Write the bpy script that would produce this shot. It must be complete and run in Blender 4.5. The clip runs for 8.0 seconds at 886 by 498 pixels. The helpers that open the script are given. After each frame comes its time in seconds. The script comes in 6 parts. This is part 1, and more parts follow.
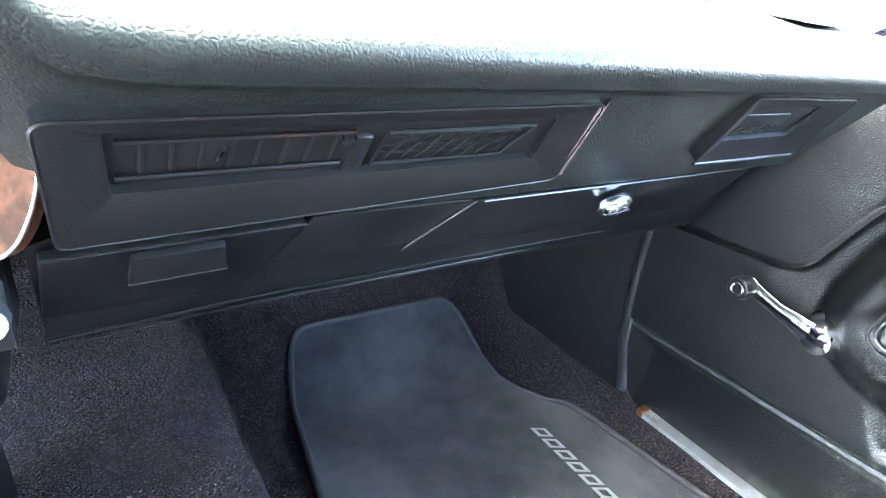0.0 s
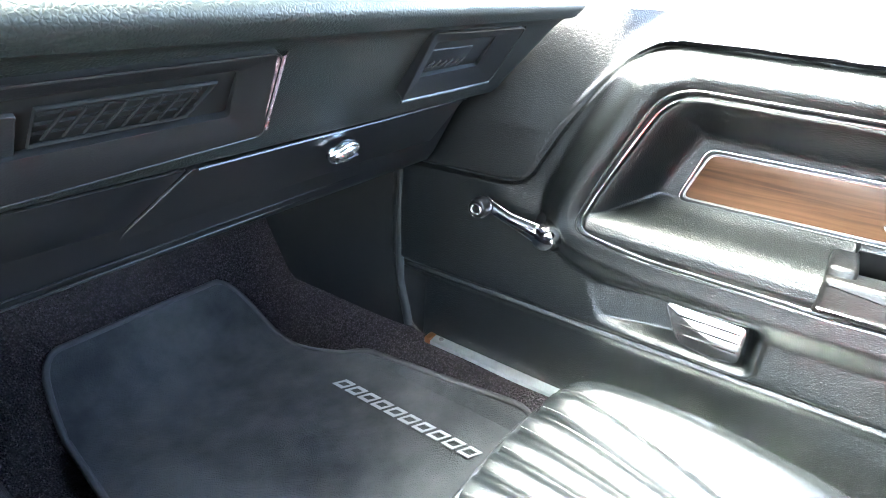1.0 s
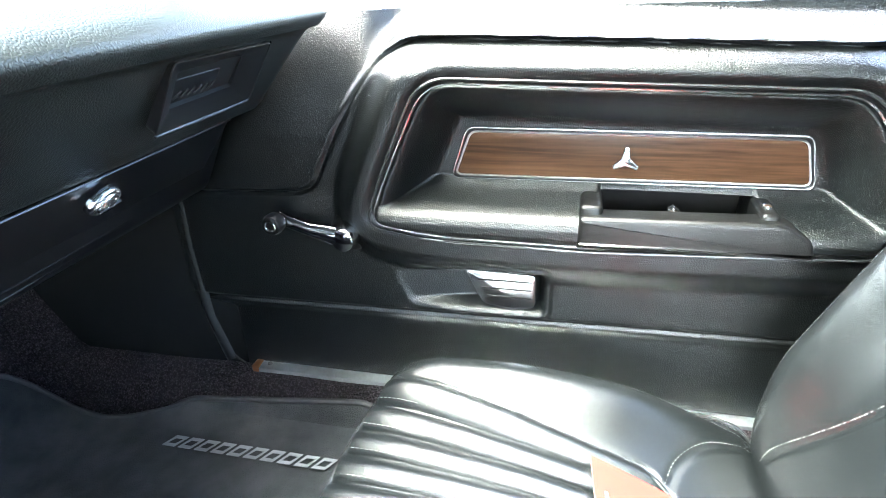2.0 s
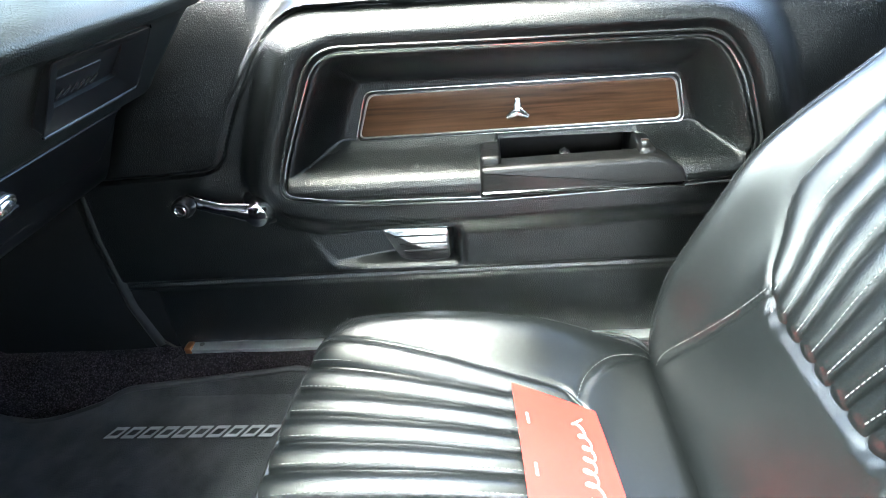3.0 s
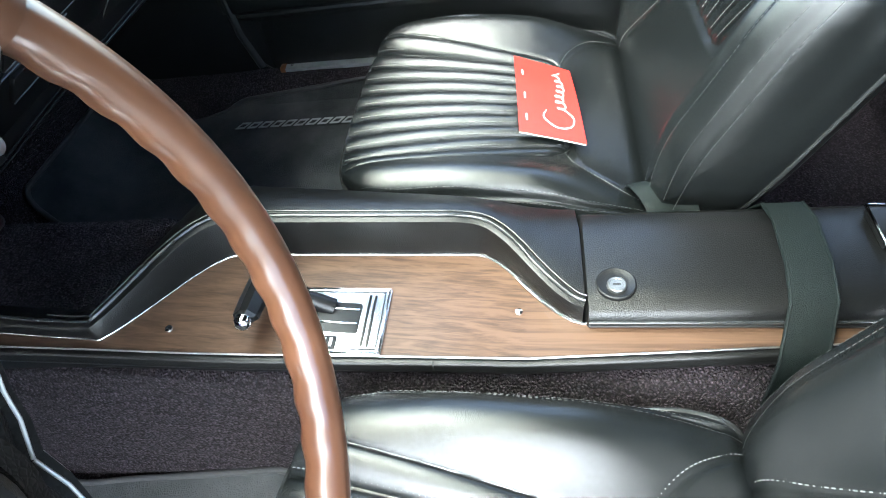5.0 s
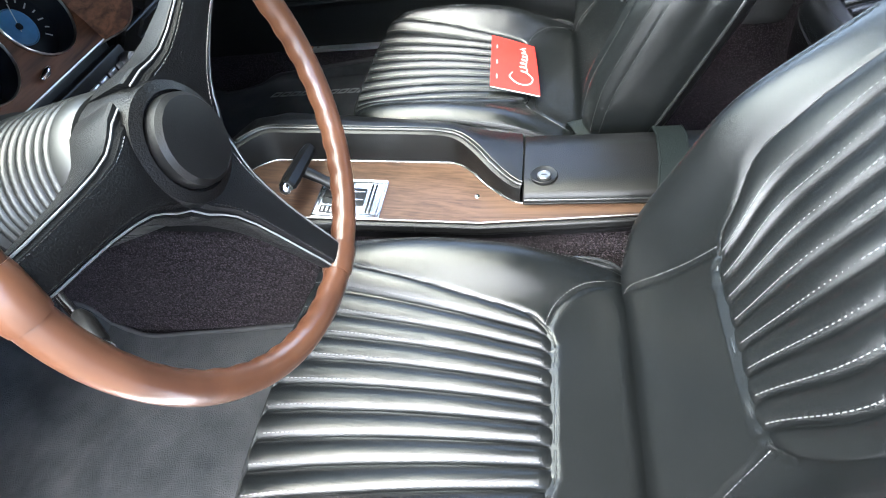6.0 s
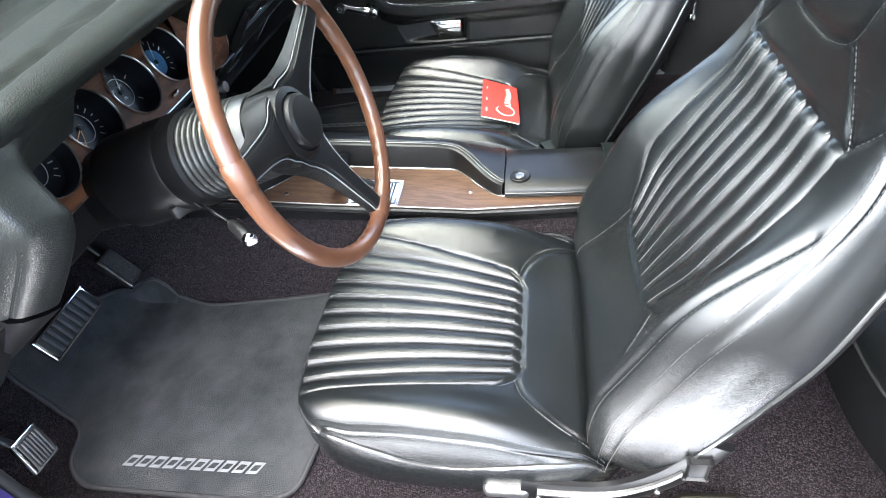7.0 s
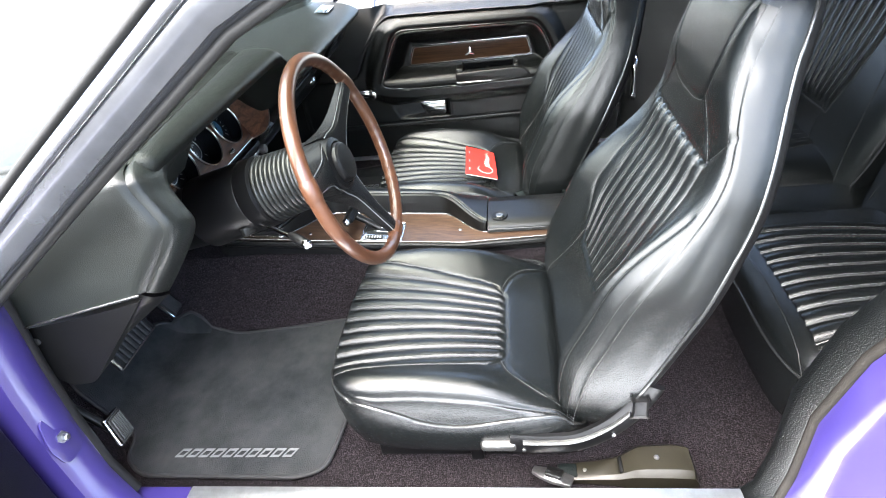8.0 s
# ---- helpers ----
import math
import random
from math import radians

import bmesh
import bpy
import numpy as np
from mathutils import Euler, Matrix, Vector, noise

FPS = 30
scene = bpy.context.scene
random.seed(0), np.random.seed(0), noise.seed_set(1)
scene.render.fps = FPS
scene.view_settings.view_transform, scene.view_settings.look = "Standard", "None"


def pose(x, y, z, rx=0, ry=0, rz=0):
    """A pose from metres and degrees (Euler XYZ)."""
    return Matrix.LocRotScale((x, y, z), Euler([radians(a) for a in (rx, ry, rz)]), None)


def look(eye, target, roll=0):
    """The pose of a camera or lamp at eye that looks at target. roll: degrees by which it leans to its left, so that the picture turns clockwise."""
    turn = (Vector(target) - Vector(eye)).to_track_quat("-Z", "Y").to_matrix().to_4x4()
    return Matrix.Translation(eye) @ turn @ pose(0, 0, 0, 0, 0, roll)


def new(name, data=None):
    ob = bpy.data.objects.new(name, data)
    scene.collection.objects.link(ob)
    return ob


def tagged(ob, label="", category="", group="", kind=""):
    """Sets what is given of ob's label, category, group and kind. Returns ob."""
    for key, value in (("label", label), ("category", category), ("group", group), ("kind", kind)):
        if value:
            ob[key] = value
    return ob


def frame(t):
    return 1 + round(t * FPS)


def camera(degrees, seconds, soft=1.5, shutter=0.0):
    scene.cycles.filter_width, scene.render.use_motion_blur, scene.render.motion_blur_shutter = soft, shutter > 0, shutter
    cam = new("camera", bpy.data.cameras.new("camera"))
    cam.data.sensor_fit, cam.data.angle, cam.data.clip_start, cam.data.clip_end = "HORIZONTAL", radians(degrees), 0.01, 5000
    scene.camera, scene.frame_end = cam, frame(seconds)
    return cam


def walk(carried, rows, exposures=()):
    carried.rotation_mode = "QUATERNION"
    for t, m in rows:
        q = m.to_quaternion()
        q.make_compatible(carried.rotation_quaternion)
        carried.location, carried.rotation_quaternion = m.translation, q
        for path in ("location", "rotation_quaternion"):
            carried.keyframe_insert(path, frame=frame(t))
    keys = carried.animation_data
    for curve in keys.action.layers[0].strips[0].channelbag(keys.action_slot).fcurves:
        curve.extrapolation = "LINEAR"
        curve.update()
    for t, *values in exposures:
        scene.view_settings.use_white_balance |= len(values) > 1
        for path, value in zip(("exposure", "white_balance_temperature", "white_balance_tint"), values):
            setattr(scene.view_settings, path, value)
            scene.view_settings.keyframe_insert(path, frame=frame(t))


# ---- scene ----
cam = camera(75.0, 8.0, soft=1.0)
PATH = [
    (0, (0.007, 0.231, 0.643), (1.053, 1.732, -0.166), 6.6),
    (0.5, (0.019, 0.209, 0.646), (1.314, 1.467, -0.214), 4.9),
    (1, (0.03, 0.183, 0.643), (1.536, 1.173, -0.224), 3.3),
    (1.5, (0.028, 0.173, 0.653), (1.688, 0.867, -0.223), 0.4),
    (2, (0.024, 0.157, 0.655), (1.775, 0.584, -0.213), -2.2),
    (2.2, (0.022, 0.145, 0.662), (1.788, 0.486, -0.214), -3.3),
    (3.3, (-0.034, 0.133, 0.682), (1.617, 0.296, -0.433), -6.4),
    (3.5, (-0.065, 0.132, 0.684), (1.53, 0.305, -0.511), -7.0),
    (4, (-0.133, 0.131, 0.675), (1.242, 0.366, -0.758), -9.6),
    (4.5, (-0.234, 0.102, 0.705), (1.053, 0.403, -0.796), -11.9),
    (5, (-0.397, 0.083, 0.727), (0.898, 0.421, -0.759), -12.3),
    (5.2, (-0.449, 0.067, 0.729), (0.846, 0.427, -0.751), -12.3),
    (6.3, (-0.78, -0.023, 0.835), (0.586, 0.345, -0.578), -10.9),
    (6.5, (-0.827, -0.031, 0.861), (0.561, 0.335, -0.532), -10.7),
    (7, (-0.994, -0.044, 0.905), (0.474, 0.309, -0.407), -9.4),
    (7.5, (-1.16, -0.051, 0.948), (0.394, 0.263, -0.272), -8.6),
    (8, (-1.278, -0.048, 0.979), (0.369, 0.228, -0.121), -8.3),
]
EXPOSURES = [(0.0, 8.3, 6450, 7), (1.0, 7.85, 6450, 5), (1.5, 7.25, 6400, 4), (2.0, 6.85, 6400, 4), (3.5, 5.8, 6350, 2), (4.5, 5.35, 6350, 1), (5.2, 5.1, 6350, 3), (6.3, 4.9, 6500, 9), (7.0, 4.75, 6550, 9), (8.0, 4.5, 6700, 9)]
walk(cam, [(t, look(eye, target, roll)) for t, eye, target, roll in PATH], EXPOSURES)

# ---- exposure, sky and sun ----
world = bpy.data.worlds.new("sky")
scene.world = world
world.use_nodes = True
wn, wl = world.node_tree.nodes, world.node_tree.links
sky = wn.new("ShaderNodeTexSky")
sky.sky_type = 'NISHITA'
sky.sun_disc = False
sky.sun_elevation, sky.sun_rotation = radians(70), radians(330)
sky.air_density, sky.dust_density, sky.ozone_density = 1.0, 3.0, 1.0
bg = wn["Background"]
bg.inputs["Strength"].default_value = 0.115
wl.new(sky.outputs["Color"], bg.inputs["Color"])
sun = new("sun", bpy.data.lights.new("sun", 'SUN'))
sun.data.energy, sun.data.angle, sun.data.color = 2.5, radians(105), (1.0, 0.98, 0.95)
sun.matrix_world = look((-1.4, 0.95, 2.8), (0, 0, 0))


# ---- materials ----
def material(name, base, rough=0.5, metal=0.0, bump=None, vary=0.0, vary_scale=6.0, second=None, spec=0.5, coat=0.0, rough_vary=0.0, soft=None):
    """Principled material with grain (bump: scale, strength), soft dents (scale, height), uneven tone and uneven gloss."""
    m = bpy.data.materials.new(name)
    m.use_nodes = True
    n, l = m.node_tree.nodes, m.node_tree.links
    b = n["Principled BSDF"]
    b.inputs["Base Color"].default_value = (*base, 1)
    b.inputs["Roughness"].default_value = rough
    b.inputs["Metallic"].default_value = metal
    b.inputs["Specular IOR Level"].default_value = spec
    b.inputs["Coat Weight"].default_value = coat
    co = n.new("ShaderNodeTexCoord")
    if vary:
        t = n.new("ShaderNodeTexNoise")
        t.inputs["Scale"].default_value = vary_scale
        t.inputs["Detail"].default_value = 5
        t.inputs["Roughness"].default_value = 0.65
        l.new(co.outputs["Object"], t.inputs["Vector"])
        r = n.new("ShaderNodeMix")
        r.data_type = 'RGBA'
        dark = second or tuple(c * (1 - vary) for c in base)
        r.inputs[6].default_value = (*dark, 1)
        r.inputs[7].default_value = (*base, 1)
        c = n.new("ShaderNodeMapRange")
        c.inputs[1].default_value, c.inputs[2].default_value = 0.35, 0.65
        l.new(t.outputs["Fac"], c.inputs[0])
        l.new(c.outputs[0], r.inputs[0])
        l.new(r.outputs[2], b.inputs["Base Color"])
        if rough_vary:
            q = n.new("ShaderNodeMapRange")
            q.inputs[1].default_value, q.inputs[2].default_value = 0.3, 0.7
            q.inputs[3].default_value, q.inputs[4].default_value = rough - rough_vary, rough + rough_vary
            l.new(t.outputs["Fac"], q.inputs[0])
            l.new(q.outputs[0], b.inputs["Roughness"])
    if bump:
        scale, strength, kind = (*bump, 'noise')[:3]
        if kind == 'cells':
            t = n.new("ShaderNodeTexVoronoi")
            t.feature = 'F1'
            out = t.outputs["Distance"]
        else:
            t = n.new("ShaderNodeTexNoise")
            t.inputs["Detail"].default_value = 3
            out = t.outputs["Fac"]
        t.inputs["Scale"].default_value = scale
        l.new(co.outputs["Object"], t.inputs["Vector"])
        if kind == 'leather':
            t.inputs["Detail"].default_value = 2
            w = n.new("ShaderNodeTexVoronoi")
            w.feature = 'DISTANCE_TO_EDGE'
            w.inputs["Scale"].default_value = scale * 0.8
            k = n.new("ShaderNodeMapRange")
            k.interpolation_type = 'SMOOTHSTEP'
            k.inputs[1].default_value, k.inputs[2].default_value = 0.0, 0.3
            l.new(co.outputs["Object"], w.inputs["Vector"])
            l.new(w.outputs["Distance"], k.inputs[0])
            s = n.new("ShaderNodeMath")
            s.operation = 'MULTIPLY_ADD'
            s.inputs[1].default_value = 0.6
            l.new(t.outputs["Fac"], s.inputs[0])
            l.new(k.outputs[0], s.inputs[2])
            out = s.outputs[0]
        u = n.new("ShaderNodeBump")
        u.inputs["Strength"].default_value = strength
        u.inputs["Distance"].default_value = 0.001
        l.new(out, u.inputs["Height"])
        l.new(u.outputs["Normal"], b.inputs["Normal"])
        if soft:
            t = n.new("ShaderNodeTexNoise")
            t.inputs["Scale"].default_value, t.inputs["Detail"].default_value, t.inputs["Distortion"].default_value = soft[0], 3, 0.6
            l.new(co.outputs["Object"], t.inputs["Vector"])
            w = n.new("ShaderNodeBump")
            w.inputs["Strength"].default_value, w.inputs["Distance"].default_value = 1.0, soft[1]
            l.new(t.outputs["Fac"], w.inputs["Height"])
            l.new(w.outputs["Normal"], u.inputs["Normal"])
    return m


def carpet_material(name, base, tip, scale):
    """Loop pile: every loop a small round with its own tone."""
    m = material(name, base, 0.95, spec=0.12)
    n, l = m.node_tree.nodes, m.node_tree.links
    b = n["Principled BSDF"]
    co = n.new("ShaderNodeTexCoord")
    warp = n.new("ShaderNodeTexNoise")
    warp.inputs["Scale"].default_value, warp.inputs["Detail"].default_value = scale * 0.4, 2
    add = n.new("ShaderNodeVectorMath")
    add.operation = 'MULTIPLY_ADD'
    add.inputs[1].default_value = (1.3 / scale,) * 3
    l.new(co.outputs["Object"], warp.inputs["Vector"])
    l.new(warp.outputs["Color"], add.inputs[0])
    l.new(co.outputs["Object"], add.inputs[2])
    cell = n.new("ShaderNodeTexVoronoi")
    cell.inputs["Scale"].default_value = scale
    l.new(add.outputs[0], cell.inputs["Vector"])
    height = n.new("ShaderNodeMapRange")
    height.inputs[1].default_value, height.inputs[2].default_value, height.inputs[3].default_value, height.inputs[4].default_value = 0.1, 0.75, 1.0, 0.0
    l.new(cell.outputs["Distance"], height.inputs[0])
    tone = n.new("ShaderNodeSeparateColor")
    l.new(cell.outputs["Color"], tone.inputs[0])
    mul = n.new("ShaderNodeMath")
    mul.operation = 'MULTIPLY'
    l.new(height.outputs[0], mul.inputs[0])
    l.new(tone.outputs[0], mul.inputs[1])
    # colour falls from tip to base as the pile height drops between loops
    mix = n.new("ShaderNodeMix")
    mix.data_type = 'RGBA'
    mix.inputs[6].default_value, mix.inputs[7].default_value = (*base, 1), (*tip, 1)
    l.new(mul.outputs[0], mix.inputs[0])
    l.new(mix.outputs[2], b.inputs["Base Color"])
    u = n.new("ShaderNodeBump")
    u.inputs["Strength"].default_value, u.inputs["Distance"].default_value = 1.0, 0.004
    l.new(height.outputs[0], u.inputs["Height"])
    l.new(u.outputs["Normal"], b.inputs["Normal"])
    return m


def wood_material(name, light, dark, rough, stretch, coat=0.1, spec=0.1):
    """Walnut: long streaks along the axis with the smallest stretch."""
    m = material(name, light, rough, coat=coat, spec=spec if coat == 0 else 0.4)
    n, l = m.node_tree.nodes, m.node_tree.links
    b = n["Principled BSDF"]
    co = n.new("ShaderNodeTexCoord")
    mp = n.new("ShaderNodeMapping")
    mp.inputs["Scale"].default_value = stretch
    l.new(co.outputs["Object"], mp.inputs["Vector"])
    big = n.new("ShaderNodeTexNoise")
    big.inputs["Scale"].default_value, big.inputs["Detail"].default_value, big.inputs["Distortion"].default_value = 1.0, 6, 1.2
    fine = n.new("ShaderNodeTexNoise")
    fine.inputs["Scale"].default_value, fine.inputs["Detail"].default_value = 5.0, 3
    l.new(mp.outputs[0], big.inputs["Vector"])
    l.new(mp.outputs[0], fine.inputs["Vector"])
    add = n.new("ShaderNodeMath")
    add.operation = 'MULTIPLY_ADD'
    add.inputs[1].default_value = 0.35
    l.new(fine.outputs["Fac"], add.inputs[0])
    l.new(big.outputs["Fac"], add.inputs[2])
    ramp = n.new("ShaderNodeValToRGB")
    ramp.color_ramp.elements[0].position, ramp.color_ramp.elements[1].position = 0.5, 0.82
    ramp.color_ramp.elements[0].color, ramp.color_ramp.elements[1].color = (*dark, 1), (*light, 1)
    l.new(add.outputs[0], ramp.inputs[0])
    l.new(ramp.outputs[0], b.inputs["Base Color"])
    return m


VINYL = material("black_vinyl", (0.0036, 0.0036, 0.0036), 0.33, bump=(520, 0.20, "leather"), vary=0.3, vary_scale=9, spec=0.26, soft=(9, 0.0010))
SEAT = material("seat_vinyl", (0.0046, 0.0053, 0.0055), 0.235, bump=(620, 0.19, "leather"), vary=0.15, vary_scale=14, spec=0.41)
# Lighter, glossier copy of the pad vinyl: light on the driver end put into colour.
PAD_LIT = material("pad_vinyl_lit_end", (0.0085, 0.0100, 0.0092), 0.36, bump=(460, 0.22, "leather"), vary=0.25, vary_scale=12, spec=0.34, soft=(8, 0.0015))
PAD = material("dash_pad_vinyl", (0.0074, 0.0089, 0.0082), 0.44, bump=(460, 0.24, "leather"), vary=0.25, vary_scale=12, spec=0.15, soft=(8, 0.0015))
DOOR = material("door_panel_vinyl", (0.0026, 0.0031, 0.0032), 0.28, bump=(480, 0.34, "leather"), vary=0.25, vary_scale=8, spec=0.33)
PLASTIC = material("black_plastic", (0.0042, 0.0042, 0.0045), 0.42, bump=(800, 0.15), vary=0.2, vary_scale=20, spec=0.2)
SATIN = material("satin_black_paint", (0.0036, 0.0036, 0.0039), 0.34, vary=0.3, vary_scale=10, spec=0.22)
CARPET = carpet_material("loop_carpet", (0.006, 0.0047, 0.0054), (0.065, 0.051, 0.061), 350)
MATTING = material("cut_pile_mat", (0.040, 0.0410, 0.0416), 0.95, bump=(500, 2.0), vary=0.5, vary_scale=5.5, second=(0.0120, 0.0136, 0.0152), spec=0.12)
BINDING = material("mat_binding", (0.014, 0.014, 0.0155), 0.8, bump=(700, 0.8), vary=0.3, vary_scale=40)
SEAM = material("dark_seam_thread", (0.020, 0.0205, 0.021), 0.5, vary=0.3, vary_scale=80)
THREAD = material("grey_thread", (0.105, 0.108, 0.108), 0.7, vary=0.3, vary_scale=80)
BELLOWS = material("ribbed_collar_plastic", (0.0075, 0.0080, 0.0080), 0.36, vary=0.2, vary_scale=30, spec=0.38)
PIPING = material("vinyl_piping", (0.016, 0.0168, 0.0172), 0.22, vary=0.2, vary_scale=20)
SPOKE = material("stitched_black_hub", (0.004, 0.004, 0.0043), 0.42, bump=(520, 0.2, "leather"), vary=0.2, vary_scale=20, spec=0.15)
CHROME = material("chrome", (0.78, 0.79, 0.80), 0.08, 1.0, vary=0.08, vary_scale=30)
ALU = material("brushed_aluminium", (0.66, 0.67, 0.68), 0.22, 1.0, bump=(300, 0.2), vary=0.25, vary_scale=25)
# One dull black for vent parts, and for recess shade put in as colour.
VENT_AND_SHADE = material("dull_vent_and_shade_black", (0.003, 0.003, 0.003), 0.75, vary=0.3, vary_scale=30, spec=0.12)
SILL = material("polished_sill", (0.80, 0.83, 0.86), 0.36, 1.0, bump=(160, 0.25), vary=0.2, vary_scale=30)
COPPER = material("copper_end", (0.45, 0.20, 0.10), 0.35, 1.0, vary=0.2, vary_scale=60)
PILLAR = material("silver_grey_pillar", (0.10, 0.104, 0.115), 0.24, 0.6, vary=0.3, vary_scale=14, coat=0.4)
RING = material("satin_gauge_ring", (0.62, 0.60, 0.57), 0.28, 1.0, vary=0.15, vary_scale=60)
STEEL = material("worn_steel", (0.42, 0.42, 0.42), 0.38, 1.0, vary=0.35, vary_scale=40)
HINGE = material("worn_hinge_metal", (0.20, 0.20, 0.195), 0.36, 0.9, bump=(260, 0.4), vary=0.35, vary_scale=45)
OLIVE = material("olive_brown_plastic", (0.013, 0.0115, 0.0075), 0.38, bump=(500, 0.2), vary=0.3, vary_scale=25, spec=0.35)
SILVER = material("silver_print", (0.20, 0.205, 0.21), 0.45, 0.4, vary=0.15, vary_scale=60)
WHITE_PRINT = material("white_print", (0.45, 0.45, 0.44), 0.6, vary=0.1, vary_scale=50)
RED_PAPER = material("red_paper_cover", (0.40, 0.018, 0.013), 0.5, vary=0.12, vary_scale=18, spec=0.25)
PAPER = material("paper_edges", (0.72, 0.68, 0.6), 0.8, vary=0.15, vary_scale=90)
PAINT = material("plum_car_paint", (0.028, 0.020, 0.105), 0.28, vary=0.15, vary_scale=5, coat=1.0)
RUBBER = material("black_rubber", (0.007, 0.007, 0.007), 0.6, bump=(500, 0.3), vary=0.3, vary_scale=30, spec=0.3)
RIB = material("worn_rubber_rib", (0.028, 0.028, 0.029), 0.5, bump=(500, 0.3), vary=0.4, vary_scale=60, spec=0.35)
BELT = material("seat_belt_webbing", (0.0016, 0.0038, 0.0036), 0.6, bump=(1200, 0.8), vary=0.25, vary_scale=70, spec=0.17)
DIAL_PRINT = material("dial_print", (0.5, 0.5, 0.49), 0.6, vary=0.1, vary_scale=50)
DIAL = material("gauge_dial", (0.004, 0.0045, 0.006), 0.4, vary=0.2, vary_scale=40, spec=0.25)
DIAL_BLUE = material("blue_gauge_ring", (0.06, 0.19, 0.34), 0.4, vary=0.2, vary_scale=50)
ORANGE = material("orange_needle", (0.75, 0.28, 0.04), 0.5, vary=0.1, vary_scale=50)
HEADLINER = material("headliner_vinyl", (0.015, 0.015, 0.016), 0.6, bump=(500, 0.6), vary=0.2, vary_scale=10)
LIGHT_BLOCK = material("light_block_dark", (0.035, 0.036, 0.035), 0.9, bump=(40, 0.6), vary=0.3, vary_scale=1.5)
WINDLACE = material("faded_windlace", (0.014, 0.012, 0.010), 0.7, bump=(600, 0.5), vary=0.4, vary_scale=30, spec=0.2)
CONCRETE = material("grey_asphalt", (0.05, 0.049, 0.047), 0.85, bump=(60, 0.8), vary=0.25, vary_scale=2.0)
WALNUT_Y = wood_material("walnut_console", (0.058, 0.0325, 0.0200), (0.025, 0.0133, 0.0083), 0.40, (120, 4.0, 120), coat=0.0, spec=0.22)
WALNUT_DOOR = wood_material("walnut_door", (0.058, 0.0285, 0.0155), (0.0190, 0.0088, 0.0045), 0.36, (75, 3.5, 75), coat=0.0)
WALNUT_X = wood_material("walnut_dash", (0.098, 0.041, 0.021), (0.030, 0.012, 0.0072), 0.5, (4, 60, 60), coat=0.0)
RIM_WOOD = wood_material("walnut_rim", (0.062, 0.0265, 0.0140), (0.038, 0.0155, 0.0085), 0.30, (9, 9, 9), coat=0.12)
FOAM = material("worn_foam_edge", (0.15, 0.095, 0.095), 0.9, bump=(420, 1.6), vary=0.6, vary_scale=160, second=(0.04, 0.028, 0.028), spec=0.2)
def tinted_glass(name, tint):
    """Green tinted windscreen: lets tinted light through and mirrors a little at its faces."""
    m = bpy.data.materials.new(name)
    m.use_nodes = True
    n, l = m.node_tree.nodes, m.node_tree.links
    n.remove(n["Principled BSDF"])
    clear, gloss, mix, fres = (n.new(k) for k in ("ShaderNodeBsdfTransparent", "ShaderNodeBsdfGlossy", "ShaderNodeMixShader", "ShaderNodeFresnel"))
    clear.inputs["Color"].default_value = (*tint, 1)
    gloss.inputs["Roughness"].default_value = 0.0
    fres.inputs["IOR"].default_value = 1.45
    l.new(fres.outputs[0], mix.inputs[0])
    l.new(clear.outputs[0], mix.inputs[1])
    l.new(gloss.outputs[0], mix.inputs[2])
    l.new(mix.outputs[0], n["Material Output"].inputs["Surface"])
    return m


GLASS = tinted_glass("tinted_windscreen", (0.765, 0.80, 0.775))


# ---- mesh helpers ----
def mesh_of(verts, faces, sharp=40):
    me = bpy.data.meshes.new("mesh")
    me.from_pydata([tuple(map(float, v)) for v in verts], [], [tuple(map(int, f)) for f in faces])
    me.validate()
    me.shade_smooth()
    me.set_sharp_from_angle(angle=radians(sharp))
    return me


def from_bm(bm, sharp=40):
    bmesh.ops.recalc_face_normals(bm, faces=bm.faces)
    me = bpy.data.meshes.new("mesh")
    bm.to_mesh(me)
    bm.free()
    me.shade_smooth()
    me.set_sharp_from_angle(angle=radians(sharp))
    return me


def part(name, data, mat, parent=None, label=""):
    """Links a mesh (or bmesh) as one object under its thing."""
    if isinstance(data, bmesh.types.BMesh):
        data = from_bm(data)
    ob = new(name, data)
    data.materials.clear()
    data.materials.append(mat)
    if parent:
        ob.parent = parent
    if label:
        tagged(ob, label)
    return ob


def thing(name, label, category, m=None, group="", kind=""):
    ob = new(name)
    ob.empty_display_size = 0.05
    if m is not None:
        ob.matrix_basis = m
    return tagged(ob, label, category, group, kind)


def grid_faces(nu, nv, wrap_u=False, wrap_v=False, off=0):
    f = []
    for i in range(nu if wrap_u else nu - 1):
        for j in range(nv if wrap_v else nv - 1):
            a, b = i * nv + j, ((i + 1) % nu) * nv + j
            c, d = ((i + 1) % nu) * nv + (j + 1) % nv, i * nv + (j + 1) % nv
            f.append((a + off, b + off, c + off, d + off))
    return f


def loft(rings, caps=True, close=False, sharp=40):
    """Bridges rings with equal numbers of points."""
    n = len(rings[0])
    v = [p for r in rings for p in r]
    f = grid_faces(len(rings), n, wrap_u=close, wrap_v=True)
    if caps and not close:
        f.append(tuple(reversed(range(n))))
        f.append(tuple(range(len(v) - n, len(v))))
    bm = bmesh.new()
    vs = [bm.verts.new(p) for p in v]
    for q in f:
        try:
            bm.faces.new([vs[k] for k in q])
        except ValueError:
            pass
    return from_bm(bm, sharp)


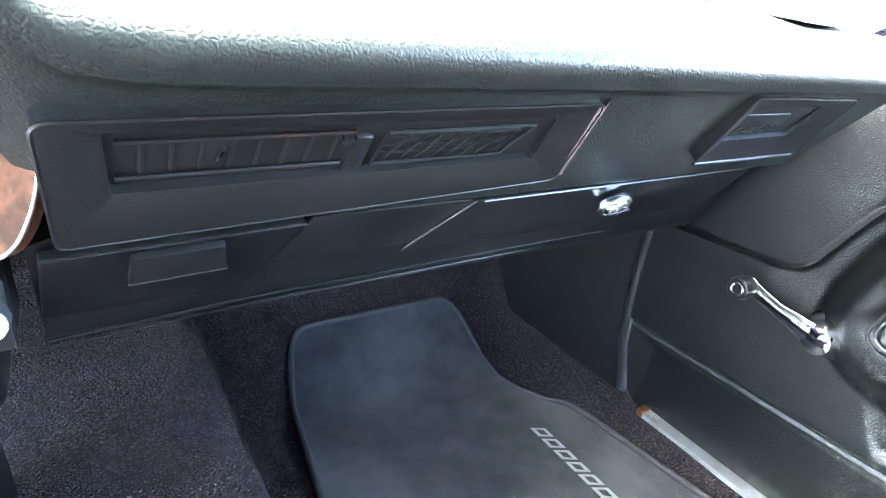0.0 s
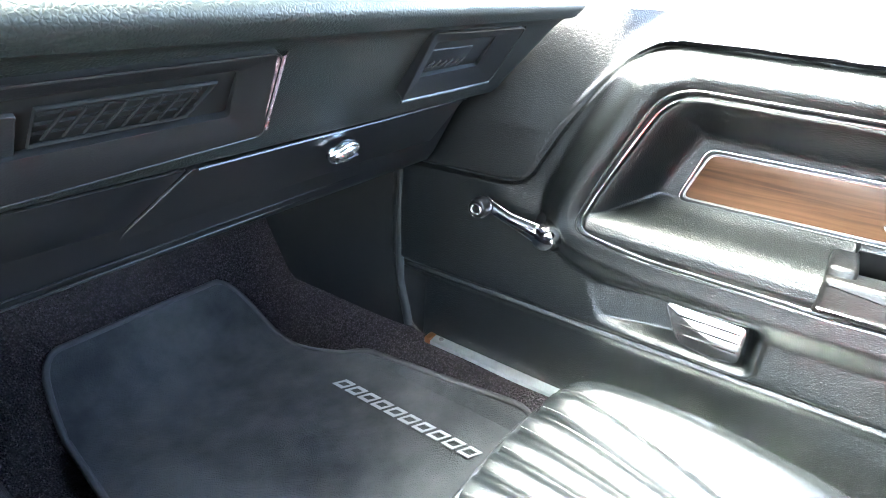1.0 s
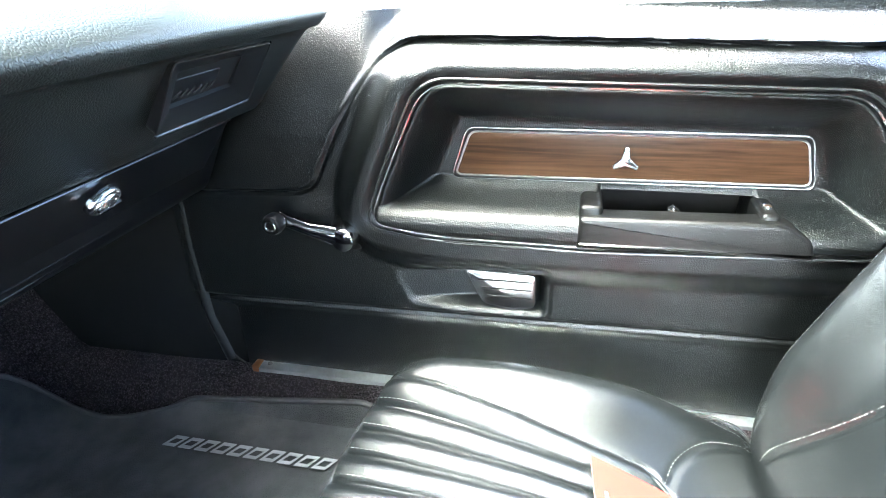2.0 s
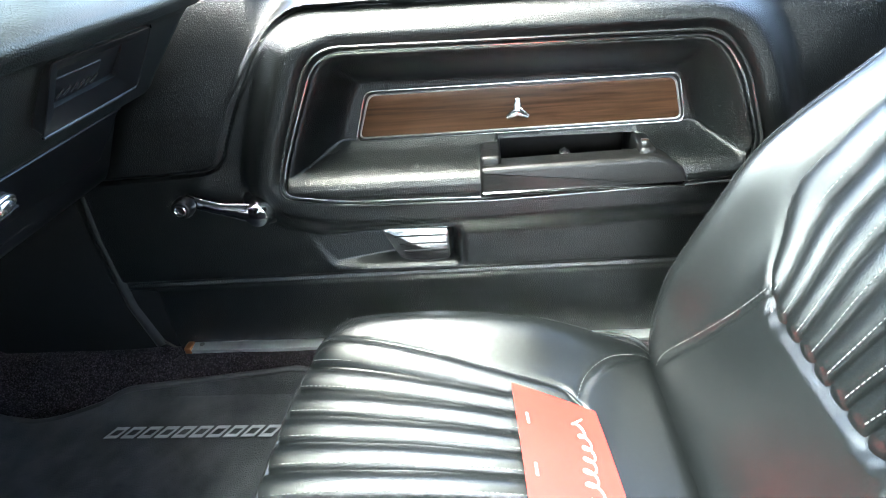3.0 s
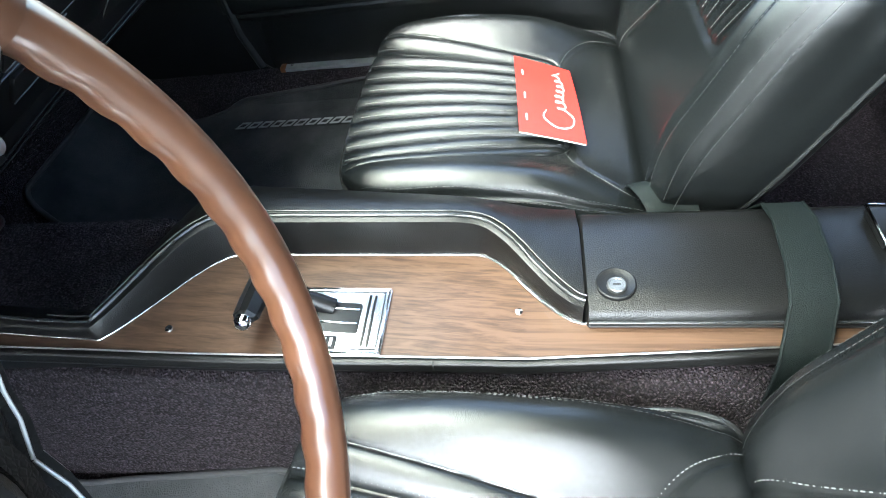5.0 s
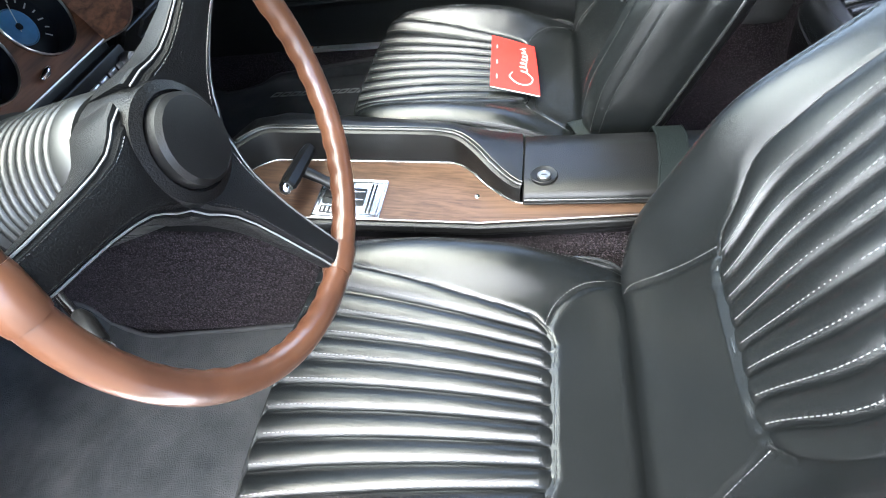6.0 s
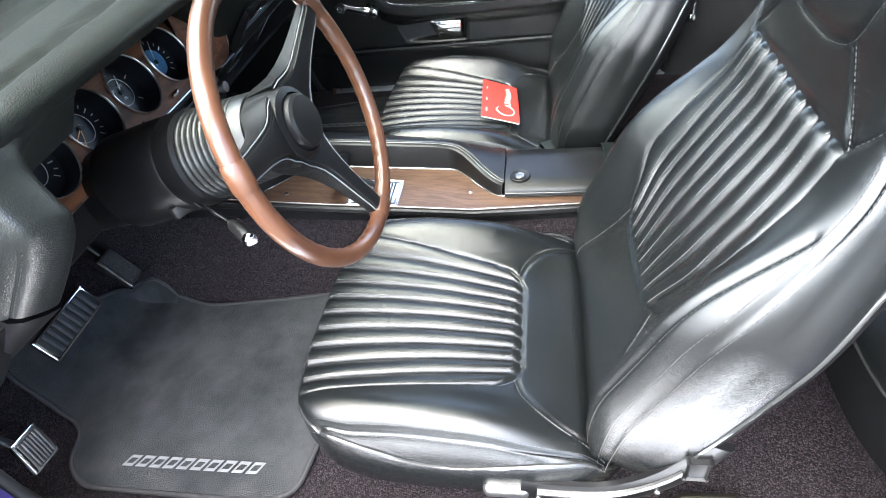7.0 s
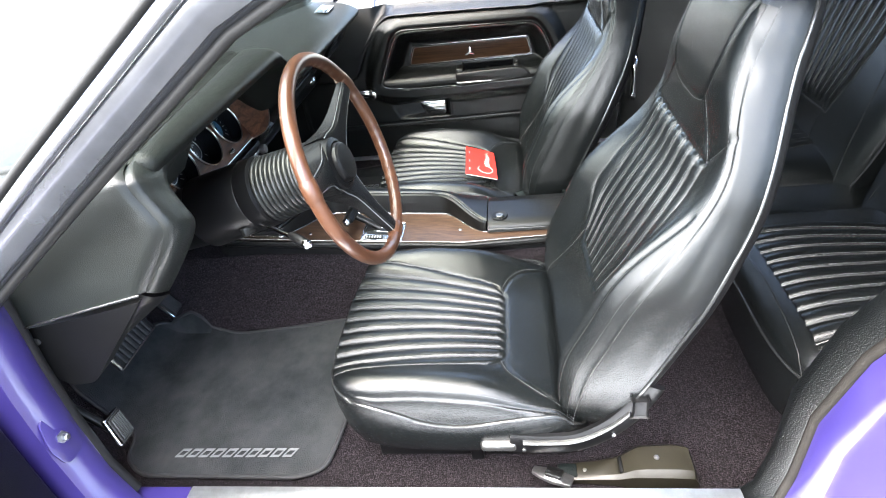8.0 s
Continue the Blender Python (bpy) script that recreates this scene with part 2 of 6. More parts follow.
def tube(points, r, n=8, close=False, caps=True):
    """A round bar along a polyline; r may be a list."""
    P = [Vector(p) for p in points]
    m = len(P)
    rs = r if isinstance(r, (list, tuple)) else [r] * m
    rings, up = [], None
    for i in range(m):
        a = P[(i - 1) % m] if close or i else P[0]
        b = P[(i + 1) % m] if close or i < m - 1 else P[-1]
        t = (b - a).normalized()
        if up is None:
            up = t.orthogonal().normalized()
        up = (up - t * up.dot(t)).normalized()
        w = t.cross(up)
        rings.append([P[i] + rs[i] * (math.cos(2 * math.pi * k / n) * up + math.sin(2 * math.pi * k / n) * w) for k in range(n)])
    return loft(rings, caps, close, 60)


def rbox(x0, x1, y0, y1, z0, z1, r=0.003, seg=2, m=None):
    bm = bmesh.new()
    bmesh.ops.create_cube(bm, size=1)
    for v in bm.verts:
        v.co = Vector((x0 + (v.co.x + .5) * (x1 - x0), y0 + (v.co.y + .5) * (y1 - y0), z0 + (v.co.z + .5) * (z1 - z0)))
    if r > 0:
        bmesh.ops.bevel(bm, geom=bm.edges[:], offset=r, segments=seg, affect='EDGES', profile=0.5)
    if m is not None:
        bm.transform(m)
    return from_bm(bm, 50)


def prism(outline, depth, m=None, r=0.0, seg=2):
    """A flat outline in its own x, y, raised by depth in z, with rounded rims."""
    bm = bmesh.new()
    vs = [bm.verts.new((p[0], p[1], 0)) for p in outline]
    f = bm.faces.new(vs)
    ext = bmesh.ops.extrude_face_region(bm, geom=[f])
    for v in [e for e in ext["geom"] if isinstance(e, bmesh.types.BMVert)]:
        v.co.z += depth
    bmesh.ops.recalc_face_normals(bm, faces=bm.faces)
    if r > 0:
        rim = [e for e in bm.edges if abs(e.verts[0].co.z - depth) < 1e-6 and abs(e.verts[1].co.z - depth) < 1e-6]
        bmesh.ops.bevel(bm, geom=rim, offset=r, segments=seg, affect='EDGES', profile=0.5)
    if m is not None:
        bm.transform(m)
    return from_bm(bm, 35)


def lathe(profile, n=32, m=None, caps=True):
    """Turns (radius, height) about z."""
    rings = [[(max(r, 1e-5) * math.cos(2 * math.pi * k / n), max(r, 1e-5) * math.sin(2 * math.pi * k / n), h) for k in range(n)] for r, h in profile]
    if m is not None:
        rings = [[m @ Vector(p) for p in r] for r in rings]
    return loft(rings, caps, False, 35)


def axes(origin, xdir, ydir):
    """A pose whose x and y run along the given ways."""
    x = Vector(xdir).normalized()
    z = x.cross(Vector(ydir)).normalized()
    y = z.cross(x)
    m = Matrix((x, y, z)).transposed().to_4x4()
    m.translation = origin
    return m


def rounded(points, r, seg=5):
    """Rounds the corners of a closed outline."""
    out, n = [], len(points)
    for i in range(n):
        p, a, b = Vector(points[i]), Vector(points[i - 1]), Vector(points[(i + 1) % n])
        rr = r[i] if isinstance(r, (list, tuple)) else r
        d1, d2 = (a - p), (b - p)
        k = min(rr, d1.length * .45, d2.length * .45)
        s, e = p + d1.normalized() * k, p + d2.normalized() * k
        for j in range(seg + 1):
            t = j / seg
            out.append((1 - t) ** 2 * s + 2 * t * (1 - t) * p + t * t * e)
    return out


def spline(points, n=8, close=False):
    """Catmull-Rom through the points."""
    P = [Vector(p) for p in points]
    m, out = len(P), []
    for i in range(m if close else m - 1):
        g = (lambda k: P[k % m]) if close else (lambda k: P[min(max(k, 0), m - 1)])
        a, b, c, d = g(i - 1), g(i), g(i + 1), g(i + 2)
        for j in range(n):
            t = j / n
            out.append(.5 * ((2 * b) + (c - a) * t + (2 * a - 5 * b + 4 * c - d) * t * t + (3 * b - a - 3 * c + d) * t ** 3))
    if not close:
        out.append(P[-1])
    return out


def sstep(a, b, x):
    t = np.clip((x - a) / (b - a), 0, 1)
    return t * t * (3 - 2 * t)


def sd_poly(px, py, poly):
    """Signed distance to an outline, minus inside."""
    d = np.full(px.shape, 1e9)
    inside = np.zeros(px.shape, bool)
    n = len(poly)
    for i in range(n):
        ax, ay = poly[i][0], poly[i][1]
        bx, by = poly[(i + 1) % n][0], poly[(i + 1) % n][1]
        ex, ey = bx - ax, by - ay
        wx, wy = px - ax, py - ay
        t = np.clip((wx * ex + wy * ey) / (ex * ex + ey * ey + 1e-12), 0, 1)
        d = np.minimum(d, np.hypot(wx - ex * t, wy - ey * t))
        cross = ((ay <= py) & (by > py)) | ((by <= py) & (ay > py))
        xi = ax + (py - ay) / (ey if abs(ey) > 1e-12 else 1e-12) * ex
        inside ^= cross & (px < xi)
    return np.where(inside, -d, d)


def sd_line(px, py, line):
    d = np.full(px.shape, 1e9)
    for (ax, ay), (bx, by) in zip([tuple(p)[:2] for p in line[:-1]], [tuple(p)[:2] for p in line[1:]]):
        ex, ey = bx - ax, by - ay
        t = np.clip(((px - ax) * ex + (py - ay) * ey) / (ex * ex + ey * ey + 1e-12), 0, 1)
        d = np.minimum(d, np.hypot(px - ax - ex * t, py - ay - ey * t))
    return d


def rim_ids(n, m):
    return [i * m for i in range(n)] + [(n - 1) * m + j for j in range(1, m)] + [i * m + m - 1 for i in range(n - 2, -1, -1)] + [j for j in range(m - 2, 0, -1)]


def dashes(lines, normal, w=0.0007, run=0.0042, gap=0.0020):
    """Short stitches along polylines."""
    bm = bmesh.new()
    for line in lines:
        P = [Vector(p) for p in line]
        s = 0.0
        for a, b in zip(P[:-1], P[1:]):
            L = (b - a).length
            t = (b - a) / max(L, 1e-9)
            side = t.cross(normal).normalized() * w
            while s < L:
                e = min(s + run, L)
                c, d = a + t * s, a + t * e
                up = normal * 0.0005
                q = [bm.verts.new(v) for v in (c - side, c + side, d + side, d - side, c + up, d + up)]
                for f in ((0, 1, 4), (1, 2, 5, 4), (2, 3, 5), (3, 0, 4, 5)):
                    bm.faces.new([q[k] for k in f])
                s += run + gap
            s -= L
    return from_bm(bm)


# ---- ground and car shell ----
def ground():
    bm = bmesh.new()
    s = 400
    vs = [bm.verts.new(p) for p in ((-s, -s, -0.33), (s, -s, -0.33), (s, s, -0.33), (-s, s, -0.33))]
    bm.faces.new(vs)
    tagged(part("ground", bm, CONCRETE), "grey asphalt ground around the car", "ground", kind="structure")


def light_block_walls():
    """Unseen plain dark wall added behind the car to hold back low sky light."""
    for name, x0, x1, y0, y1 in (("light_block_south", -4.6, 6.0, -7.3, -7.0),):
        ob = part(name, rbox(x0, x1, y0, y1, -0.33, 2.5, 0.02), LIGHT_BLOCK)
        tagged(ob, "unseen dark wall added behind the car to block low light", "wall", kind="structure")


def near_edge(y):
    """Driver-side edge of the console deck, drawing in towards the rear."""
    return np.interp(y, (-0.30, -0.143, 0.016, 0.208, 0.426, 0.585, 0.70), (-0.066, -0.076, -0.086, -0.098, -0.112, -0.118, -0.123))


def floor_height(x, y):
    """Carpeted floor pan: two foot wells, the tunnel between them, the toe board in front, the hump under the rear seat."""
    base = 0.028 * sstep(0.05, 0.2, x) - 0.004
    tunnel = (0.17 + 0.10 * np.clip(y - 0.10, 0, 0.5)) * (1 - sstep(np.where(x < 0, 0.004 - near_edge(y), 0.105), np.where(x < 0, 0.156, 0.172), np.abs(x)))
    toe = 0.42 * sstep(0.86, 1.22, y) ** 1.1
    rear = 0.16 * sstep(-0.50, -0.56, y)
    side = 0.07 * sstep(0.62, 0.68, np.abs(x))
    return np.maximum(np.maximum(base + tunnel, base + side), base + np.maximum(toe, rear))


def floor_pan():
    xs, ys = np.linspace(-0.69, 0.72, 110), np.linspace(-1.1, 1.2, 150)
    X, Y = np.meshgrid(xs, ys, indexing="ij")
    Z = floor_height(X, Y) + 0.0015 * np.sin(X * 37 + Y * 11) * np.sin(Y * 29)
    v = np.stack([X, Y, Z], -1).reshape(-1, 3)
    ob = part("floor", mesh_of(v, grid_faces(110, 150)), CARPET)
    tagged(ob, "dark charcoal loop carpet over the floor pan", "floor", kind="structure")


def loft_z(levels, prof, s, lean=0.0):
    """Upright post: one plan outline shifted along y at each height, leaning outwards above the armrest."""
    return loft([[(s * (a + lean * max(z - 0.33, 0) ** 1.6), b + dy, z) for a, b in prof] for z, dy in levels])


def shell():
    car = thing("car_body", "plum purple hardtop car body with black pillars", "car", kind="structure")
    for s in (-1, 1):
        rings = []
        for y in np.linspace(-0.46, 0.70, 12):
            rings.append([(s * a, y, b) for a, b in ((0.685, 0.0), (0.685, 0.084), (0.70, 0.088), (0.80, 0.082), (0.825, 0.06), (0.83, -0.1), (0.79, -0.14), (0.70, -0.14))])
        part("rocker", loft(rings), PAINT, car)
        post = ((-0.14, -0.05), (0.06, -0.045), (0.10, -0.02), (0.18, 0.0), (0.30, 0.005), (0.42, 0.0), (0.52, -0.01), (0.57, -0.012))
        part("front_post", loft_z(post, ((0.705, 0.715), (0.712, 0.684), (0.730, 0.674), (0.755, 0.676), (0.775, 0.686), (0.780, 0.71), (0.78, 1.15), (0.705, 1.15)), s), PAINT, car)
        part("weatherstrip", tube([(s * 0.700, 0.700 + dy, z) for z, dy in post[2:]], 0.012, 8), RUBBER, car)
        part("kick_side", loft_z(((0.0, 0), (0.2, 0.0), (0.40, 0.0), (0.62, 0.0)), ((0.702, 0.715 if s < 0 else 0.58), (0.712, 0.715 if s < 0 else 0.58), (0.712, 1.25), (0.690, 1.25), (0.690, 0.722)), s), VENT_AND_SHADE, car)
        rear = ((-0.14, 0.05), (0.07, 0.055), (0.11, 0.025), (0.2, 0.012), (0.32, 0.008), (0.45, -0.012), (0.57, -0.036), (0.62, -0.05))
        part("quarter_post", loft_z(rear, ((0.735, -0.425), (0.765, -0.422), (0.80, -0.432), (0.83, -0.46), (0.845, -0.52), (0.845, -1.3), (0.735, -1.3)), s, 0.6), PAINT, car)
        part("quarter_trim", loft_z(rear[1:], ((0.676, -0.428), (0.686, -0.414), (0.705, -0.412), (0.734, -0.428), (0.734, -1.25), (0.676, -1.25)), s, 0.6), DOOR, car, "black vinyl quarter panel")
        part("windlace", tube([(s * (0.738 + 0.6 * max(z - 0.33, 0) ** 1.6), -0.424 + dy, z) for z, dy in rear[1:]], 0.0075, 8), WINDLACE, car)
        path = [(s * 0.735, 0.77, 0.512), (s * 0.744, 0.66, 0.597), (s * 0.748, 0.44, 0.752), (s * 0.750, 0.216, 0.905), (s * 0.735, 0.02, 0.995)]
        rings = []
        for p in path:
            p = Vector(p)
            rings.append([p + Vector((s * a, 0.54 * b, 0.84 * b)) for a, b in ((-0.024, -0.030), (-0.014, -0.036), (0.010, -0.036), (0.016, -0.030), (0.022, -0.029), (0.034, -0.022), (0.040, -0.010), (0.041, 0.004), (0.036, 0.018), (0.020, 0.032), (-0.012, 0.028))])
        part("windscreen_pillar", loft(rings, sharp=25), PILLAR, car, "satin grey windscreen pillar")
        part("drip_trim", tube([Vector(p) + Vector((s * 0.041, 0.004, 0.012)) for p in path], 0.0065, 8), PILLAR, car)
        part("pillar_seal", tube([Vector(p) + Vector((s * 0.020, -0.018, -0.027)) for p in path], 0.0065, 8), RUBBER, car)
        part("pillar_seal", tube([Vector(p) + Vector((s * 0.036, 0.016, 0.024)) for p in path], 0.0050, 8), RUBBER, car)
        # roof rail and rear pillar
        rail = [(s * 0.735, 0.02, 0.995), (s * 0.70, -0.3, 1.02), (s * 0.66, -0.7, 1.01), (s * 0.62, -1.0, 0.93), (s * 0.66, -1.25, 0.75)]
        part("roof_rail", tube(rail, 0.035, 8), SATIN, car)
        part("rear_pillar", loft([[(s * 0.60, y0, z), (s * 0.66, y0, z), (s * 0.66, y1, z), (s * 0.60, y1, z)] for z, y0, y1 in ((0.60, -0.62, -1.3), (0.8, -0.66, -1.25), (1.0, -0.62, -1.05))]), HEADLINER, car)
        # outside: wing
        rings = []
        for y in np.linspace(0.80, 2.4, 10):
            k = 0.05 * (y - 0.8) ** 1.5
            rings.append([(s * 0.70, y, 0.565 - k * .5), (s * 0.78, y, 0.575 - k * .5), (s * 0.85, y, 0.54 - k * .5), (s * 0.87, y, 0.40), (s * 0.86, y, -0.1), (s * 0.70, y, -0.1)])
        part("wing", loft(rings), PAINT, car)
    xs, ys = np.linspace(-0.70, 0.70, 20), np.linspace(1.02, 2.4, 16)
    X, Y = np.meshgrid(xs, ys, indexing="ij")
    Z = 0.60 - 0.04 * (np.abs(X) / 0.7) ** 3 - 0.05 * (Y - 1.0) + 0.02 * np.exp(-((np.abs(X) - 0.3) / 0.05) ** 2)
    part("bonnet", mesh_of(np.stack([X, Y, Z], -1).reshape(-1, 3), grid_faces(20, 16)), PAINT, car)
    part("cowl", rbox(-0.66, 0.66, 0.96, 1.04, 0.40, 0.590, 0.006), PAINT, car)
    part("firewall", rbox(-0.78, 0.78, 1.205, 1.24, -0.14, 0.585, 0.004), PLASTIC, car)
    part("header", tube([(-0.735, 0.02, 0.99), (-0.3, 0.055, 1.015), (0, 0.065, 1.02), (0.3, 0.055, 1.015), (0.735, 0.02, 0.99)], 0.028, 8), SATIN, car)
    part("rear_shelf", rbox(-0.66, 0.66, -1.40, -1.04, 0.62, 0.65, 0.006), HEADLINER, car)
    part("rear_bulkhead", rbox(-0.66, 0.66, -1.14, -1.11, -0.05, 0.64, 0.004), HEADLINER, car)
    # windscreen
    glass = []
    for k in (0, 0.005):
        for x in np.linspace(-0.66, 0.66, 14):
            b = 0.10 * (1 - (x / 0.66) ** 2)
            for t in np.linspace(0, 1, 6):
                sx = x * (1 - 0.09 * t)
                glass.append((sx, (0.76 + b * 1.6) * (1 - t) + (0.03 + b * 0.4) * t + k, 0.555 * (1 - t) + 0.995 * t + k))
    f = grid_faces(14, 6) + [tuple(reversed(q)) for q in grid_faces(14, 6, off=84)]
    rim = rim_ids(14, 6)
    f += [(rim[k], rim[(k + 1) % len(rim)], rim[(k + 1) % len(rim)] + 84, rim[k] + 84) for k in range(len(rim))]
    part("windscreen", mesh_of(glass, f), GLASS, car, "green tinted windscreen")
    # bolt on the front jamb
    m = axes((-0.752, 0.6815, 0.314), (1, 0, 0), (0, 0.05, 1))
    part("jamb_plate", prism(rounded([(-0.02, -0.045), (0.02, -0.045), (0.028, 0.0), (0.015, 0.05), (-0.015, 0.05), (-0.028, 0)], 0.015), 0.003, m, 0.001), PAINT, car)
    part("jamb_bolt", lathe([(0.010, 0.002), (0.010, 0.006), (0.006, 0.007), (0.006, 0.013), (0.004, 0.015), (0, 0.015)], 6, m), STEEL, car, "zinc plated bolt")
    return car


def driver_door():
    door = thing("driver_door", "open driver door with plain black inner panel", "car door")
    m = axes((-0.785, 0.705, 0.02), (-0.96, -0.28, 0), (0, 0, 1))
    part("skin", rbox(0, 1.05, 0.0, 0.56, 0.03, 0.10, 0.01, 2, m), PAINT, door)
    part("inner_panel", rbox(0.01, 1.04, 0.01, 0.55, 0.0, 0.03, 0.008, 2, m), DOOR, door)


def ceiling():
    xs, ys = np.linspace(-0.70, 0.70, 24), np.linspace(-1.15, 0.03, 24)
    X, Y = np.meshgrid(xs, ys, indexing="ij")
    Z = 1.06 - 0.060 * (np.abs(X) / 0.70) ** 3 - 0.06 * ((Y + 0.5) / 0.6) ** 2
    lo = np.stack([X, Y, Z], -1).reshape(-1, 3)
    hi = lo + np.array([0, 0, 0.035])
    n = len(lo)
    f = grid_faces(24, 24) + [tuple(reversed(q)) for q in grid_faces(24, 24, off=n)]
    edge = [i * 24 for i in range(24)] + [23 * 24 + j for j in range(1, 24)] + [i * 24 + 23 for i in range(22, -1, -1)] + [j for j in range(22, 0, -1)]
    f += [(edge[k], edge[(k + 1) % len(edge)], edge[(k + 1) % len(edge)] + n, edge[k] + n) for k in range(len(edge))]
    ob = part("ceiling", mesh_of(np.vstack([lo, hi]), f), HEADLINER)
    tagged(ob, "black vinyl headliner under the roof", "ceiling", kind="structure")


ground()
light_block_walls()
floor_pan()
body = shell()
driver_door()
ceiling()


# ---- dashboard ----
HOOD = [(0.97, 0.650), (0.80, 0.690), (0.60, 0.710), (0.50, 0.712), (0.462, 0.709), (0.443, 0.701), (0.437, 0.690), (0.443, 0.678), (0.458, 0.674), (0.505, 0.672), (0.535, 0.664), (0.58, 0.656), (0.67, 0.646), (0.97, 0.60)]
LOW = [(0.97, 0.625), (0.80, 0.655), (0.60, 0.660), (0.50, 0.648), (0.462, 0.636), (0.445, 0.624), (0.443, 0.614), (0.452, 0.604), (0.470, 0.597), (0.500, 0.564), (0.535, 0.524), (0.552, 0.510), (0.60, 0.53), (0.97, 0.50)]


GAUGES = (-0.440, -0.328, -0.216, -0.104)
GAUGE_PARTS = []


def dashboard():
    dash = thing("dashboard", "black padded dashboard with walnut gauge panel", "dashboard")
    rings = []
    for x, k, e in ((-0.61, 0, 0.02), (-0.605, 0, 0.006), (-0.595, 0, 0), (-0.55, 0, 0), (-0.5, 0, 0), (-0.45, 0, 0), (-0.4, 0, 0), (-0.3, 0, 0), (-0.22, 0, 0), (-0.15, 0, 0), (-0.10, 0, 0), (-0.075, 0.06, 0), (-0.045, 0.35, 0), (-0.015, 0.75, 0), (0.01, 0.96, 0), (0.04, 1, 0), (0.3, 1, 0), (0.5, 1, 0), (0.67, 1, 0), (0.69, 1, 0.006), (0.70, 1, 0.02)):
        ring = []
        for (ya, za), (yb, zb) in zip(HOOD, LOW):
            y, z = ya + (yb - ya) * k, za + (zb - za) * k
            ring.append((y + e * (0.8 - y) * 2, z + e * (0.64 - z) * 4, 0))
        fine = []
        for p in spline(ring[:8], 12)[:-1] + spline(ring[7:], 4):
            seat_y = 0.478 + 0.10 * (x + 0.56)
            dip = 0.013 * math.exp(-((p.x - seat_y) / 0.0085) ** 2) * (1 - k) if p.y > 0.66 else 0
            fine.append((x, p.x, p.y - dip))
        rings.append(fine)
    part("pad", loft(rings, sharp=60), PAD, dash, "grained black padded top")
    # Black bead laid in the groove: its deep shade is put in as colour.
    part("groove_shade", tube([(x, 0.478 + 0.10 * (x + 0.56), 0.7000) for x in np.linspace(-0.575, -0.08, 12)], 0.0042, 6), VENT_AND_SHADE, dash, "black bead in the lip groove, drawn as its shade")
    # end of the driver side: the padded roll turns down to the knee; a moulded panel closes the end outside its groove
    groove = [(-0.48, 0.486, 0.704), (-0.56, 0.479, 0.703), (-0.62, 0.470, 0.700), (-0.648, 0.457, 0.692), (-0.654, 0.449, 0.674), (-0.657, 0.434, 0.645), (-0.659, 0.427, 0.620), (-0.663, 0.440, 0.592), (-0.670, 0.470, 0.552), (-0.674, 0.488, 0.528)]
    lip = [(-0.48, 0.447, 0.677), (-0.54, 0.446, 0.675), (-0.572, 0.445, 0.668), (-0.584, 0.442, 0.658), (-0.588, 0.438, 0.640), (-0.591, 0.428, 0.616), (-0.593, 0.421, 0.596), (-0.595, 0.436, 0.566), (-0.598, 0.478, 0.512), (-0.600, 0.506, 0.480)]
    out = [(0, -0.5, 0.87), (0, -0.5, 0.87), (-0.1, -0.6, 0.8), (-0.2, -0.8, 0.55), (-0.2, -0.93, 0.3), (-0.2, -0.93, 0.3), (-0.2, -0.97, 0.05), (-0.2, -0.9, -0.35), (-0.2, -0.9, -0.4), (-0.2, -0.9, -0.4)]
    gs, ls, ns = spline(groove, 6), spline(lip, 6), spline(out, 6)
    sec = []
    for g, q, nn in zip(gs, ls, ns):
        nn = nn.normalized()
        w = q - g
        sec.append([g - nn * 0.012, g - nn * 0.005 + w * 0.05, g + w * 0.11 + nn * 0.003, g + w * 0.2 + nn * 0.0065, g + w * 0.4 + nn * 0.008, g + w * 0.6 + nn * 0.0085, g + w * 0.8 + nn * 0.007, g + w * 0.92 + nn * 0.003, q - nn * 0.004, q - nn * 0.012 - w * 0.04, q - nn * 0.06 - w * 0.1, g - nn * 0.06])
    part("pad_end", loft(sec, sharp=50), PAD_LIT, dash, "padded roll turned down at the dash end")
    tagged(part("stitching", dashes([[g + (q - g) * 0.06 + nn.normalized() * 0.0032 for g, q, nn in zip(gs[36:], ls[36:], ns[36:])]], Vector((-0.2, -0.9, -0.3)).normalized(), 0.0006), PIPING, dash), kind="stuff")
    far = [(-0.40, 0.83, 0.69), (-0.54, 0.83, 0.688), (-0.62, 0.83, 0.680), (-0.660, 0.83, 0.660), (-0.676, 0.83, 0.635), (-0.684, 0.83, 0.605), (-0.690, 0.82, 0.575), (-0.694, 0.80, 0.545), (-0.697, 0.775, 0.50), (-0.698, 0.76, 0.474)]
    fs = spline(far, 6)
    rows = []
    for g, q, nn in zip(gs, fs, ns):
        nn = nn.normalized()
        w = q - g
        row = [g - nn * 0.014 + w * 0.004]
        for t, b in ((0.012, -0.006), (0.030, 0.0015), (0.048, 0.0045), (0.09, 0.004), (0.2, 0.006), (0.4, 0.008), (0.6, 0.008), (0.8, 0.004), (1.0, 0.0)):
            row.append(g + w * t + Vector((-0.75, 0, 0.5)).normalized() * b)
        rows.append(row)
    n, mm = len(rows), len(rows[0])
    part("side_panel", mesh_of([p for r in rows for p in r], [tuple(reversed(k)) for k in grid_faces(n, mm)], 50), PAD_LIT, dash, "moulded black end panel")
    part("panel_seam", tube([p + Vector((-0.001, 0, -0.002)) for p in rows[-1][2:]], 0.0022, 6), PIPING, dash)
